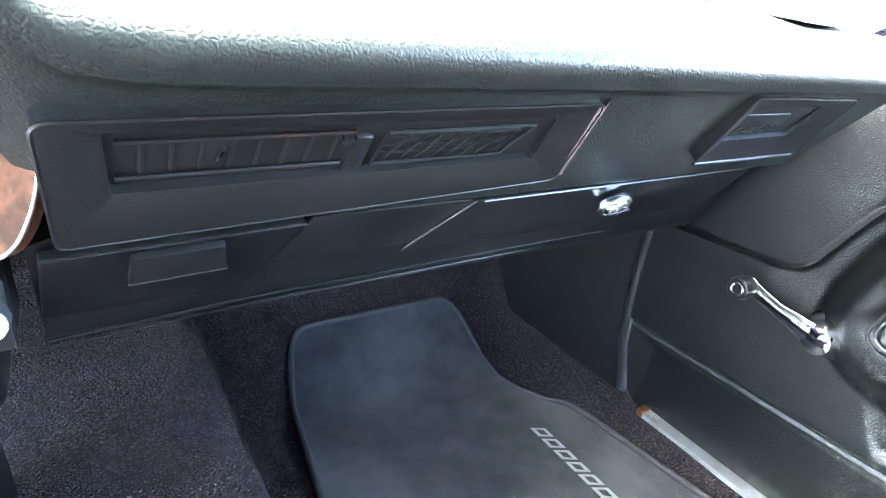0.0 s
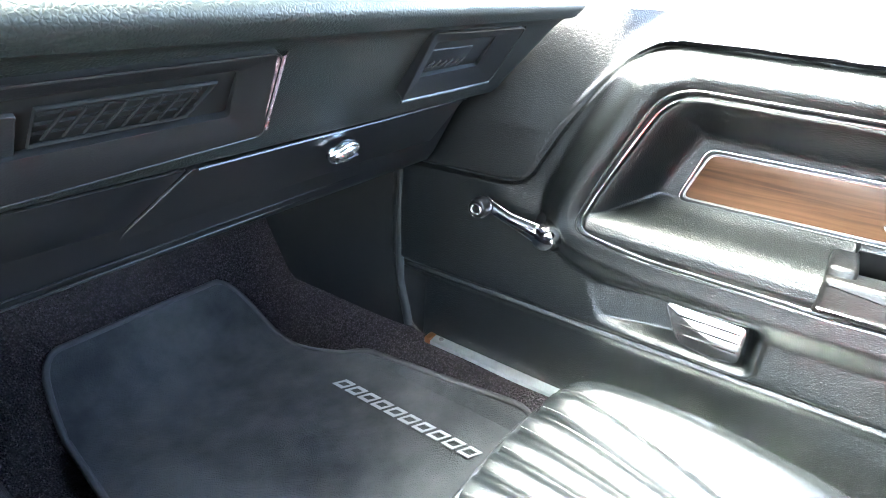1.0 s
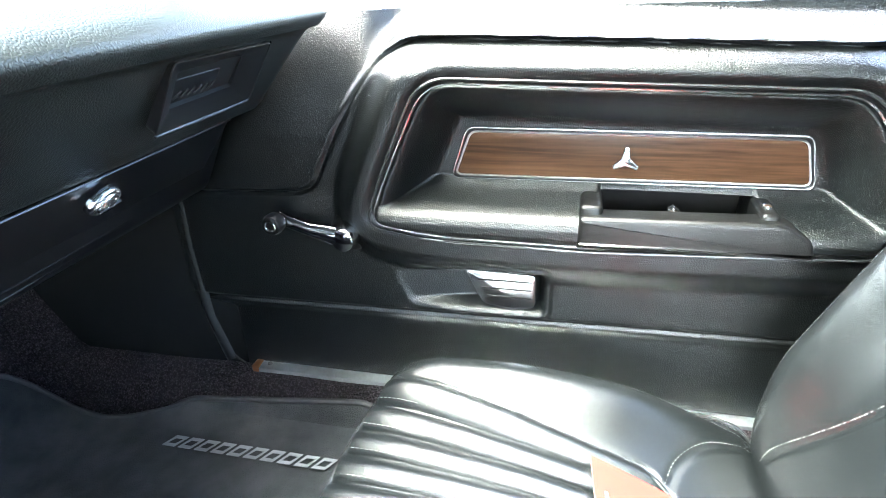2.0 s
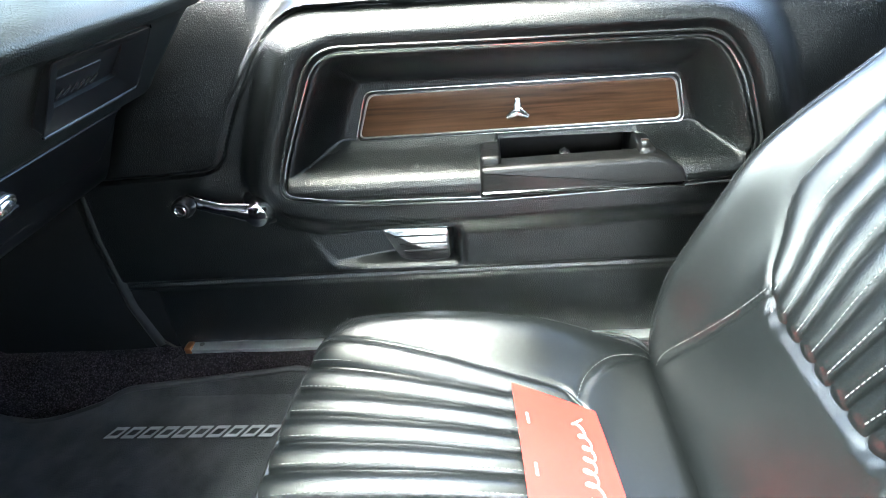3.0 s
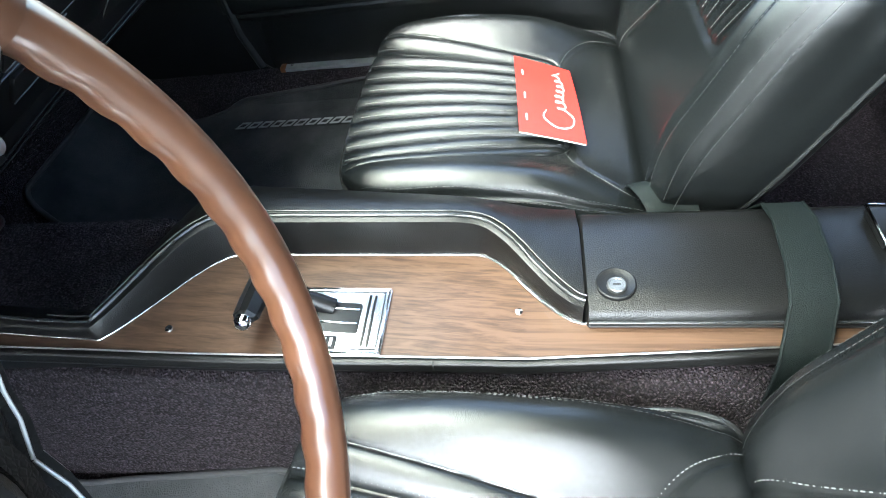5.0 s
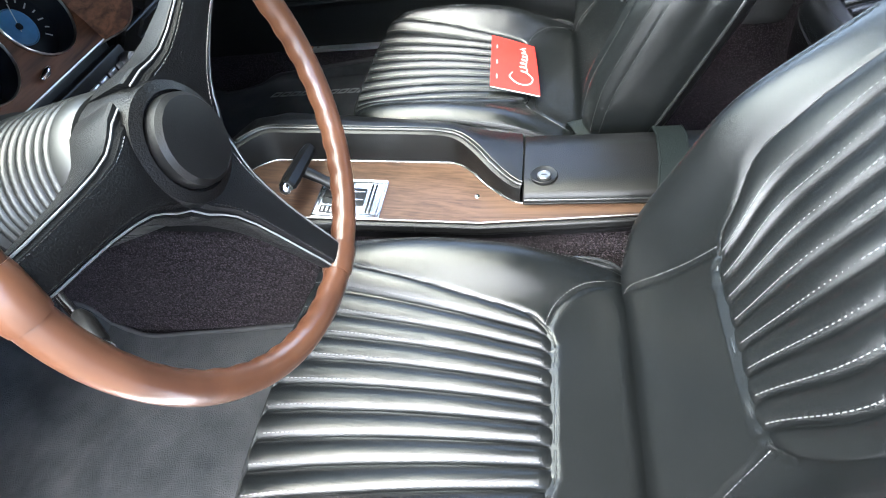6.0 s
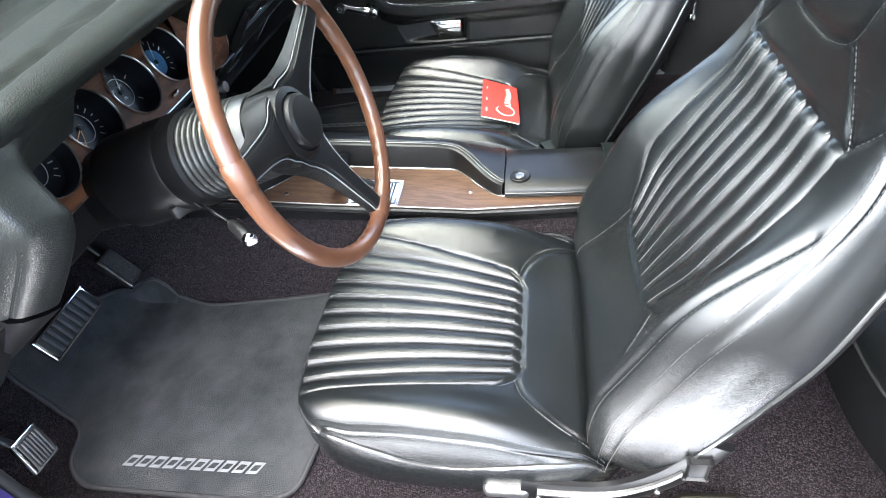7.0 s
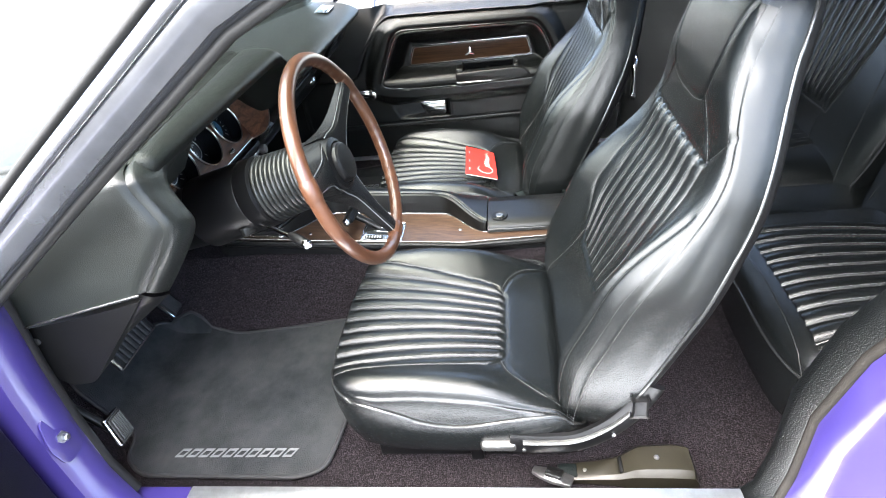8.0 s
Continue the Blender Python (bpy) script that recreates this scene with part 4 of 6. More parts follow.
        hs = np.linspace(0.02, 0.70, 60)
        for off in (-0.0052, 0.0040):
            line = [on_back(s * (back_seam(h) + off), h, float(back_d(np.array(back_seam(h) + off), np.array(h))) + 0.0003) for h in hs]
            tagged(part("stitching", dashes([line], out, 0.0005), SEAM, seat, "fine side stitching"), kind="stuff")
    line = [on_back(x * 1.045, h - 0.004, float(back_d(np.array(x * 1.045), np.array(h - 0.004)))) for x, h in HEAD_LINE]
    tagged(part("stitching", dashes([line], BN, 0.0005), SEAM, seat), kind="stuff")
    # base, rails and the hinge bracket on the door side
    part("seat_base", rbox(-0.19, 0.19, -0.12, 0.30, 0.035, 0.085, 0.02), PLASTIC, seat)
    for s in (-1, 1):
        part("seat_rail", rbox(s * 0.17 - 0.02, s * 0.17 + 0.02, -0.12, 0.26, 0.0, 0.04, 0.004), PLASTIC, seat)
    o = side * 0.236
    arm = spline([(0, -0.005, 0.104), (0, -0.06, 0.100), (0, -0.12, 0.105), (0, -0.165, 0.13), (0, -0.20, 0.165), (0, -0.228, 0.21), (0, -0.245, 0.245)], 4)
    rings = []
    for i, p in enumerate(arm):
        a, b = arm[max(i - 1, 0)], arm[min(i + 1, len(arm) - 1)]
        t = (b - a).normalized()
        nn = Vector((0, -t.z, t.y)) * (0.024 - 0.006 * i / len(arm))
        rings.append([(o + side * x, p.y + nn.y * k, p.z + nn.z * k) for x, k in ((0, -1), (0.008, -1), (0.012, -0.6), (0.012, 0.6), (0.008, 1), (0, 1))])
    part("hinge_arm", loft(rings), SATIN, seat)
    rings = []
    for i, p in enumerate(arm[2:18]):
        rings.append([(o + side * x, p.y, p.z + 0.012 + k) for x, k in ((0.006, -0.004), (0.016, -0.004), (0.018, 0.0), (0.016, 0.004), (0.006, 0.004))])
    part("hinge_strip", loft(rings), HINGE, seat)
    part("foot_bracket", rbox(side * 0.19 - 0.012, side * 0.19 + 0.012, 0.05, 0.075, 0.0, 0.05, 0.003), SATIN, seat)
    for y, z in ((-0.03, 0.092), (-0.185, 0.132)):
        part("hinge_screw", lathe([(0.004, 0), (0.0035, 0.002), (0, 0.003)], 10, axes((o + side * 0.0125, y, z), (0, side, 0), (0, 0, 1))), STEEL, seat)
    part("lever", rbox(o + side * 0.004 - 0.012, o + side * 0.004 + 0.016, -0.018, 0.048, 0.088, 0.110, 0.0085, 4), HINGE, seat, "worn metal release lever")
    part("hinge_button", rbox(o - 0.006, o + side * 0.022 + 0.006, -0.236, -0.212, 0.182, 0.222, 0.004), PLASTIC, seat)
    return seat


bucket_seat(-0.365, 0.0, -1, "black pleated vinyl driver bucket seat with grey stitching")
bucket_seat(0.372, 0.042, 1, "black pleated vinyl passenger bucket seat holding a red booklet")


# ---- steering wheel and column ----
def steering():
    WC = Vector((-0.3815, 0.2425, 0.5765))
    m = axes(WC, (1, -0.012, 0), (0, 0.281, 0.960))
    RW = 0.1765
    wheel = thing("steering_wheel", "three spoke steering wheel with walnut rim and black hub", "steering wheel")
    rings = []
    for k in range(288):
        a = 2 * math.pi * k / 288
        ex, ez = Vector((math.cos(a), math.sin(a), 0)), Vector((0, 0, 1))
        row = []
        for q in range(14):
            b = 2 * math.pi * q / 14
            r = 0.0120 - 0.0014 * (0.5 + 0.5 * math.sin(a * 48)) * max(0.0, math.cos(b - 3.7)) ** 2
            row.append(m @ (ex * (RW + r * math.cos(b)) + ez * r * math.sin(b)))
        rings.append(row)
    part("rim", loft(rings, False, True, 60), RIM_WOOD, wheel, "walnut rim")
    for deg in (32, 169, -80):
        a = radians(deg)
        r = Matrix.Rotation(a, 4, 'Z')
        table = ((0.028, 0.047, -0.064, -0.020), (0.042, 0.0405, -0.062, -0.018), (0.052, 0.033, -0.057, -0.016), (0.064, 0.0265, -0.049, -0.0135), (0.081, 0.0222, -0.039, -0.0105), (0.105, 0.0190, -0.028, -0.0065), (0.132, 0.0170, -0.019, -0.001), (0.153, 0.0158, -0.012, 0.004), (0.168, 0.0150, -0.007, 0.006))
        rings = []
        for x, w, z0, z1 in table:
            rings.append([m @ r @ Vector((x, yy, zz)) for yy, zz in ((-w * 0.9, z0), (w * 0.9, z0), (w, z1 - 0.006), (w * 0.97, z1 - 0.0035), (w * 0.78, z1 - 0.0032), (w * 0.70, z1 - 0.0005), (w * 0.35, z1 + 0.0005), (-w * 0.35, z1 + 0.0005), (-w * 0.70, z1 - 0.0005), (-w * 0.78, z1 - 0.0032), (-w * 0.97, z1 - 0.0035), (-w, z1 - 0.006))])
        sp = part("spoke", loft(rings, sharp=30), SPOKE, wheel)
        for s in (-1, 1):
            part("spoke_trim", tube([m @ r @ Vector((x, s * w * 0.875, z1 - 0.0030)) for x, w, z0, z1 in table], 0.0008, 6), SILVER, sp, "bright trim line")
            line = [m @ r @ Vector((x, s * w * 0.64, z1 + 0.0002)) for x, w, z0, z1 in table[1:]]
            tagged(part("stitching", dashes([line], (m.to_3x3() @ Vector((0, 0, 1))), 0.0003, 0.0024, 0.0014), PIPING, sp), kind="stuff")
        part("rim_collar", tube([m @ Vector((RW * math.cos(a + k), RW * math.sin(a + k), 0)) for k in (-0.09, -0.06, 0.06, 0.09)], [0.0128, 0.0138, 0.0138, 0.0128], 12), RIM_WOOD, wheel)
    h = m @ Matrix.Translation((0, 0, -0.070))
    part("hub", lathe([(0.044, 0), (0.050, 0.006), (0.050, 0.040), (0.046, 0.053), (0.038, 0.0565), (0.0365, 0.053)], 40, h), SPOKE, wheel)
    part("horn_button", lathe([(0.034, 0.045), (0.0355, 0.056), (0.0345, 0.063), (0.031, 0.0665), (0.02, 0.068), (0, 0.0685)], 40, h), PLASTIC, wheel)
    # column with its bellows
    col = thing("steering_column", "black steering column with ribbed collar", "steering column")
    prof = [(0.044, -0.062), (0.0525, -0.065), (0.0550, -0.070), (0.0560, -0.083)]
    z = -0.084
    for k in range(9):
        r = 0.0565 + 0.0006 * k
        prof += [(r - 0.0036, z), (r - 0.0012, z - 0.0012), (r, z - 0.0034), (r, z - 0.0056), (r - 0.0012, z - 0.0078)]
        z -= 0.0090
    part("bellows", lathe(prof, 48, m), BELLOWS, col, "ribbed black collar")
    part("shroud", lathe([(0.060, z), (0.065, z - 0.004), (0.066, z - 0.03), (0.0645, z - 0.033), (0.066, z - 0.036), (0.067, z - 0.10), (0.068, z - 0.14), (0.06, z - 0.15), (0.05, z - 0.3)], 40, m), SATIN, col)
    part("stalk_slot", rbox(-0.013, 0.013, -0.008, 0.008, -0.006, 0.006, 0.001, 1, axes((-0.432, 0.440, 0.478), (1, -0.5, 0), (0, 0.3, 0.95))), RUBBER, col)
    stalk = [(-0.40, 0.458, 0.492), (-0.43, 0.415, 0.490), (-0.47, 0.358, 0.490)]
    part("turn_signal_stalk", tube(stalk[:3] + [(-0.489, 0.330, 0.4895)], 0.0042, 8), CHROME, col)
    part("stalk_grip", tube([(-0.478, 0.343, 0.490), (-0.484, 0.335, 0.490), (-0.503, 0.312, 0.489), (-0.506, 0.309, 0.489)], [0.005, 0.008, 0.009, 0.007], 10), PLASTIC, col)
    part("stalk_tip", tube([(-0.506, 0.309, 0.489), (-0.510, 0.303, 0.489), (-0.513, 0.300, 0.489)], [0.008, 0.009, 0.006], 10), CHROME, col)


steering()


# ---- passenger door ----
RECESS = [(0.330, 0.542), (-0.118, 0.531), (-0.150, 0.490), (-0.183, 0.400), (-0.165, 0.361), (0.15, 0.350), (0.33, 0.353), (0.408, 0.366), (0.392, 0.412), (0.365, 0.470)]
RADII = [0.035, 0.030, 0.05, 0.05, 0.03, 0.02, 0.03, 0.022, 0.03, 0.05]
GROOVE = spline([(-0.44, 0.568, 0), (-0.14, 0.575, 0), (0.091, 0.582, 0), (0.26, 0.587, 0), (0.337, 0.587, 0), (0.372, 0.577, 0), (0.404, 0.548, 0), (0.447, 0.488, 0), (0.478, 0.433, 0), (0.492, 0.408, 0), (0.517, 0.395, 0), (0.58, 0.391, 0), (0.72, 0.387, 0)], 6)
DX = 0.69


def door_front(z):
    """Front edge of the trim panel, cut round at the lower corner."""
    return 0.716 - 0.10 * np.clip((0.20 - z) / 0.135, 0, 1) ** 2.2


def passenger_door():
    door = thing("passenger_door", "black vinyl car door panel with walnut inlay and chrome crank", "car door")
    ts, zs = np.linspace(0, 1, 400), np.linspace(0.07, 0.616, 330)
    T, Z = np.meshgrid(ts, zs, indexing="ij")
    Y = door_front(Z) + (-0.42 - door_front(Z)) * T
    rec = [tuple(p)[:2] for p in rounded(RECESS, RADII, 6)]
    d = sd_poly(Y, Z, rec)
    front = sd_poly(Y, Z, [tuple(p)[:2] for p in GROOVE] + [(0.73, 0.70), (-0.44, 0.70)])
    # ridge round the recess: rises out of the panel, falls back towards the bead
    under = sstep(0.40, 0.34, Z)
    ridge = sstep(0.068, 0.028, d) * (1 - 0.25 * under)
    x = DX - 0.026 * ridge + 0.009 * sstep(0.021, 0.003, d) * (1 - under)
    # bowl: side and top walls down to the inlay, a shelf with a rounded crest along the bottom
    wall = DX - 0.020 + 0.061 * sstep(0.000, 0.056, -d)
    shelf = np.interp(Z, (0.340, 0.352, 0.362, 0.372, 0.380, 0.386, 0.391, 0.396, 0.402, 0.410, 0.425), (0.668, 0.664, 0.660, 0.660, 0.664, 0.672, 0.686, 0.702, 0.716, 0.728, 0.76))
    slot = sstep(0.126, 0.121, Y) * sstep(-0.052, -0.047, Y)
    shelf = shelf + (np.interp(Z, (0.338, 0.346, 0.350, 0.355), (0.668, 0.672, 0.70, 0.76)) - shelf) * slot
    k = np.clip(0.5 + (wall - shelf) / 0.028, 0, 1)
    bowl = wall + (shelf - wall) * k - 0.014 * k * (1 - k) * 0.5
    x = np.where(d < 0, x + (bowl - x) * sstep(0.0, 0.004, -d), x)
    x += (0.783 - x) * slot * sstep(0.348, 0.353, Z) * sstep(0.403, 0.399, Z)
    x += 0.004 * np.exp(-(d / 0.0022) ** 2)
    x += 0.0055 * np.exp(-(sd_line(Y, Z, GROOVE) / 0.0028) ** 2)
    # plain lower panel
    low = Z - 0.224 + 0.012 * (Y - 0.3)
    x += 0.004 * np.exp(-(low / 0.004) ** 2) + 0.006 * sstep(0.0, -0.02, low)
    pocket = [tuple(p)[:2] for p in rounded([(0.40, 0.298), (0.184, 0.303), (0.184, 0.238), (0.368, 0.238)], 0.010, 4)]
    q = sd_poly(Y, Z, pocket)
    x += 0.026 * sstep(0, 0.010, -q) * sstep(0.40, 0.26, Y) - 0.004 * np.exp(-((q - 0.004) / 0.004) ** 2) * sstep(0.39, 0.3, Y)
    # upper shell beyond the groove leans out towards the window
    x += 0.42 * np.maximum(Z - 0.47, 0) ** 1.25 * sstep(0.0, -0.012, front) * sstep(0.33, 0.39, Y)
    x += 0.045 * sstep(0.004, -0.034, front) * sstep(0.42, 0.36, Y)
    x += 0.020 * sstep(0.545, 0.588, Z) * sstep(-0.004, 0.004, front)
    v = np.stack([x, Y, Z], -1).reshape(-1, 3)
    part("panel", mesh_of(v, [tuple(reversed(k)) for k in grid_faces(400, 330)], 70), DOOR, door, "moulded black vinyl panel")
    part("edge_welt", tube([(0.694, float(door_front(z)) + 0.002, z) for z in np.linspace(0.385, 0.085, 24)], 0.0022, 6), WINDLACE, door)
    part("door_frame", rbox(0.788, 0.83, -0.45, 0.73, 0.07, 0.60, 0.005), PAINT, door)
    ring = rounded(RECESS, RADII, 6)
    part("recess_bead", tube([(DX - 0.0215, p[0], p[1]) for p in ring], 0.0017, 6, True), ALU, door, "thin bright bead")
    c = Vector((0.10, 0.44))
    part("recess_bead", tube([(DX - 0.0235, p[0] + (p[0] - c.x) * 0.022, p[1] + (p[1] - c.y) * 0.060) for p in ring], 0.0020, 6, True), PIPING, door)
    wood = rounded([(0.308, 0.4165), (0.287, 0.4735), (-0.095, 0.4715), (-0.108, 0.4180)], 0.010, 4)
    m = axes((0.731, 0, 0), (0, -1, 0), (0, 0, 1))
    mw = [(-p[0], p[1]) for p in wood]
    part("wood_inlay", prism(mw, 0.004, m, 0.001), WALNUT_DOOR, door, "walnut inlay")
    part("inlay_trim", tube([(0.727, p[0], p[1]) for p in wood], 0.0013, 6, True), STEEL, door)
    part("inlay_frame", tube([(0.729, 0.098 + (p[0] - 0.098) * 1.013, 0.445 + (p[1] - 0.445) * 1.085) for p in wood], 0.0026, 6, True), SATIN, door)
    part("inlay_frame", tube([(0.728, 0.098 + (p[0] - 0.098) * 1.024, 0.445 + (p[1] - 0.445) * 1.165) for p in wood], 0.0012, 6, True), ALU, door)
    # pull cup: a rounded block with a slot, set into the shelf
    cup = part("pull_cup", prism(rounded([(-0.150, 0.352), (0.106, 0.356), (0.098, 0.378), (0.070, 0.397), (-0.148, 0.393)], [0.004, 0.006, 0.006, 0.012, 0.006], 4), 0.030, axes((0.686, 0, 0), (0, -1, 0), (0, 0, 1)), 0.007, 4), VINYL, door, "black pull cup with chrome edge")
    part("cup_end", rbox(0.668, 0.728, 0.122, 0.148, 0.372, 0.4035, 0.005), VINYL, cup)
    part("cup_end", rbox(0.668, 0.728, -0.066, -0.046, 0.372, 0.4035, 0.005), VINYL, cup)
    # Cup inside duller black than its vinyl, so the slot's shade is coloured in.
    part("cup_floor", rbox(0.672, 0.775, -0.050, 0.124, 0.346, 0.358, 0.003), VENT_AND_SHADE, cup)
    part("cup_back", rbox(0.772, 0.782, -0.066, 0.148, 0.350, 0.4000, 0.003), VENT_AND_SHADE, cup)
    part("cup_edge", tube([(0.6557, y, 0.3605 - 0.003 * (y < -0.05)) for y in (0.146, 0.10, 0.0, -0.10)], 0.0016, 6), CHROME, cup)
    part("lock_slider", loft([[(x, 0.040 + w * a, 0.386 + h * b) for a, b in ((-1, -1), (1, -1), (1, 0.6), (0, 1), (-1, 0.6))] for x, w, h in ((0.678, 0.004, 0.003), (0.686, 0.007, 0.008), (0.705, 0.006, 0.010), (0.716, 0.005, 0.006))]), ALU, cup, "bright release lever in the cup")
    part("cup_screw", lathe([(0.005, 0), (0.005, 0.003), (0, 0.004)], 12, axes((0.690, -0.056, 0.4035), (1, 0, 0), (0, 1, 0))), CHROME, cup)
    # three-armed ornament on the inlay
    star = []
    for k in range(3):
        for off, r in ((-0.16, 0.017), (0.16, 0.017), (math.pi / 3, 0.0062)):
            a = math.pi / 2 + k * 2 * math.pi / 3 + off
            star.append((r * math.cos(a), r * math.sin(a)))
    part("ornament", prism(star, 0.005, axes((0.7265, 0.098, 0.442), (0, -1, 0), (0, 0, 1)), 0.0012), CHROME, door, "bright three armed ornament")
    # window crank
    side_in = lambda x, y, z: axes((x, y, z), (0, 0, 1), (0, 1, 0))
    part("crank_plate", lathe([(0.0, 0.005), (0.022, 0.005), (0.027, 0.003), (0.029, 0.0)], 28, side_in(DX, 0.446, 0.343)), PLASTIC, door)
    crank = part("window_crank", lathe([(0.018, 0.0), (0.020, 0.004), (0.019, 0.022), (0.015, 0.030), (0.006, 0.033), (0, 0.033)], 28, side_in(DX - 0.004, 0.446, 0.343)), CHROME, door, "chrome window crank")
    rings = []
    for t, w, h in ((0.0, 0.014, 0.008), (0.15, 0.013, 0.008), (0.5, 0.0085, 0.006), (0.85, 0.0085, 0.006), (0.97, 0.0105, 0.006), (1.0, 0.007, 0.004)):
        y, z, x = 0.446 + 0.092 * t, 0.343 + 0.025 * t, 0.664 - 0.006 * math.sin(math.pi * t)
        rings.append([(x + h * math.cos(a), y - 0.26 * w * math.sin(a), z + 0.96 * w * math.sin(a)) for a in np.linspace(0, 2 * math.pi, 12, endpoint=False)])
    part("crank_arm", loft(rings), CHROME, crank)
    part("crank_knob", lathe([(0.007, 0), (0.0135, 0.003), (0.0145, 0.012), (0.0125, 0.020), (0.011, 0.021), (0, 0.0205)], 22, side_in(0.657, 0.534, 0.3665)), PLASTIC, crank)
    part("knob_ring", lathe([(0.0055, 0.0205), (0.007, 0.0222), (0.0085, 0.0205)], 20, side_in(0.657, 0.534, 0.3665)), CHROME, crank)
    paddle = [(-0.292, 0.297), (-0.196, 0.294), (-0.196, 0.244), (-0.232, 0.240), (-0.268, 0.246)]
    paddle_ob = part("latch_paddle", prism(rounded(paddle, 0.008, 4), 0.012, axes((0.702, 0, 0), (0, -1, 0), (0, 0, 1)), 0.004), ALU, door, "chrome latch paddle")
    for z in (0.284, 0.272, 0.260):
        part("paddle_groove", tube([(0.6898, 0.276 - (0.29 - z) * 0.5, z), (0.6898, 0.202, z)], 0.0010, 5), SATIN, paddle_ob)
    return door


passenger_door()


# ---- mats, sills, booklet ----
def floor_mat(outline, lift, label):
    mat = thing("floor_mat", label, "floor mat", group="front floor mats")
    out = rounded(outline, 0.03, 6)
    bm = bmesh.new()
    bm.faces.new([bm.verts.new((p[0], p[1], 0)) for p in out])
    xs = [p[0] for p in out]
    ys = [p[1] for p in out]
    for x in np.arange(min(xs) + 0.02, max(xs), 0.03):
        bmesh.ops.bisect_plane(bm, geom=bm.verts[:] + bm.edges[:] + bm.faces[:], plane_co=(x, 0, 0), plane_no=(1, 0, 0))
    for y in np.arange(min(ys) + 0.02, max(ys), 0.03):
        bmesh.ops.bisect_plane(bm, geom=bm.verts[:] + bm.edges[:] + bm.faces[:], plane_co=(0, y, 0), plane_no=(0, 1, 0))

    def z(x, y):
        return lift + float(floor_height(np.array(x), np.array(y))) + 0.0014 * math.sin(x * 23 + y * 9) * math.sin(y * 17)
    for v in bm.verts:
        v.co.z = z(v.co.x, v.co.y)
    ext = bmesh.ops.extrude_face_region(bm, geom=bm.faces[:])
    for v in [e for e in ext["geom"] if isinstance(e, bmesh.types.BMVert)]:
        v.co.z += 0.008
    part("mat_face", bm, MATTING, mat)
    part("binding", tube([(p[0], p[1], z(p[0], p[1]) + 0.006) for p in out], 0.005, 7, True), BINDING, mat)
    return mat


DMAT = [(-0.148, 0.40), (-0.165, 0.625), (-0.178, 0.715), (-0.145, 0.83), (-0.15, 0.93), (-0.30, 0.985), (-0.442, 0.995), (-0.484, 0.858), (-0.512, 0.826), (-0.565, 0.818), (-0.607, 0.765), (-0.612, 0.42), (-0.590, 0.368), (-0.535, 0.360), (-0.46, 0.352), (-0.2, 0.33)]
PMAT = [(0.19, 0.36), (0.215, 0.70), (0.243, 0.93), (0.262, 0.985), (0.55, 0.985), (0.575, 0.96), (0.588, 0.92), (0.592, 0.83), (0.64, 0.74), (0.655, 0.42), (0.60, 0.36)]
floor_mat(DMAT, 0.004, "charcoal cut pile driver floor mat with silver lettering")
floor_mat(PMAT, 0.006, "charcoal cut pile passenger floor mat with silver lettering")


def sill(s, y0, y1, wide, label):
    st = thing("sill_plate", label, "sill plate", group="door sill plates")
    rings = []
    inner = 0.678 if s > 0 else 0.692
    for y in np.linspace(y0, y1, 6):
        rings.append([(s * a, y, b) for a, b in ((inner, 0.084), (inner + 0.001, 0.0985), (inner + 0.012, 0.1005), (wide - 0.06 if wide > 0.75 else wide - 0.01, 0.101), (wide - 0.004, 0.097), (wide, 0.088), (0.69, 0.088))])
    part("plate", loft(rings), SILL, st)
    if s > 0:
        part("end_cap", rbox(0.678, 0.702, 0.624, 0.636, 0.090, 0.1025, 0.002), COPPER, st, "copper coloured end")
        part("screw", lathe([(0.004, 0), (0.0035, 0.002), (0, 0.003)], 12, Matrix.Translation((0.690, 0.61, 0.1005))), STEEL, st)
    return st


sill(1, 0.632, -0.40, 0.708, "brushed aluminium sill plate at the passenger door")
sill(-1, 0.57, -0.37, 0.804, "bright aluminium sill plate at the driver door")


def on_booklet(u, v, w=0.0):
    """A point of the booklet's cover: u along its spine, v across, w above it."""
    a, b = Vector((0.260, 0.018, 0.186)), Vector((0.277, 0.112, 0.203))
    c, d = Vector((0.484, 0.123, 0.200)), Vector((0.456, 0.033, 0.181))
    p = a.lerp(d, u).lerp(b.lerp(c, u), v)
    return p + Vector((0, -0.18, 0.98)) * (w + 0.004 * math.sin(math.pi * u) + 0.002 * v * (1 - v))


def booklet_sheet(u0, u1, v0, v1, w0, w1, n=8, m=5):
    pts = [on_booklet(u0 + (u1 - u0) * i / (n - 1), v0 + (v1 - v0) * j / (m - 1), w) for w in (w0, w1) for i in range(n) for j in range(m)]
    f = [tuple(reversed(q)) for q in grid_faces(n, m)] + grid_faces(n, m, off=n * m)
    rim = rim_ids(n, m)
    f += [(rim[k], rim[(k + 1) % len(rim)], rim[(k + 1) % len(rim)] + n * m, rim[k] + n * m) for k in range(len(rim))]
    return mesh_of(pts, f)


def booklet():
    bk = thing("booklet", "red paper booklet with white script lying on the passenger seat", "booklet")
    part("pages", booklet_sheet(0.004, 0.996, 0.008, 0.992, 0.0008, 0.0036), PAPER, bk)
    part("cover", booklet_sheet(0, 1, 0, 1, 0.0036, 0.0044), RED_PAPER, bk)


booklet()


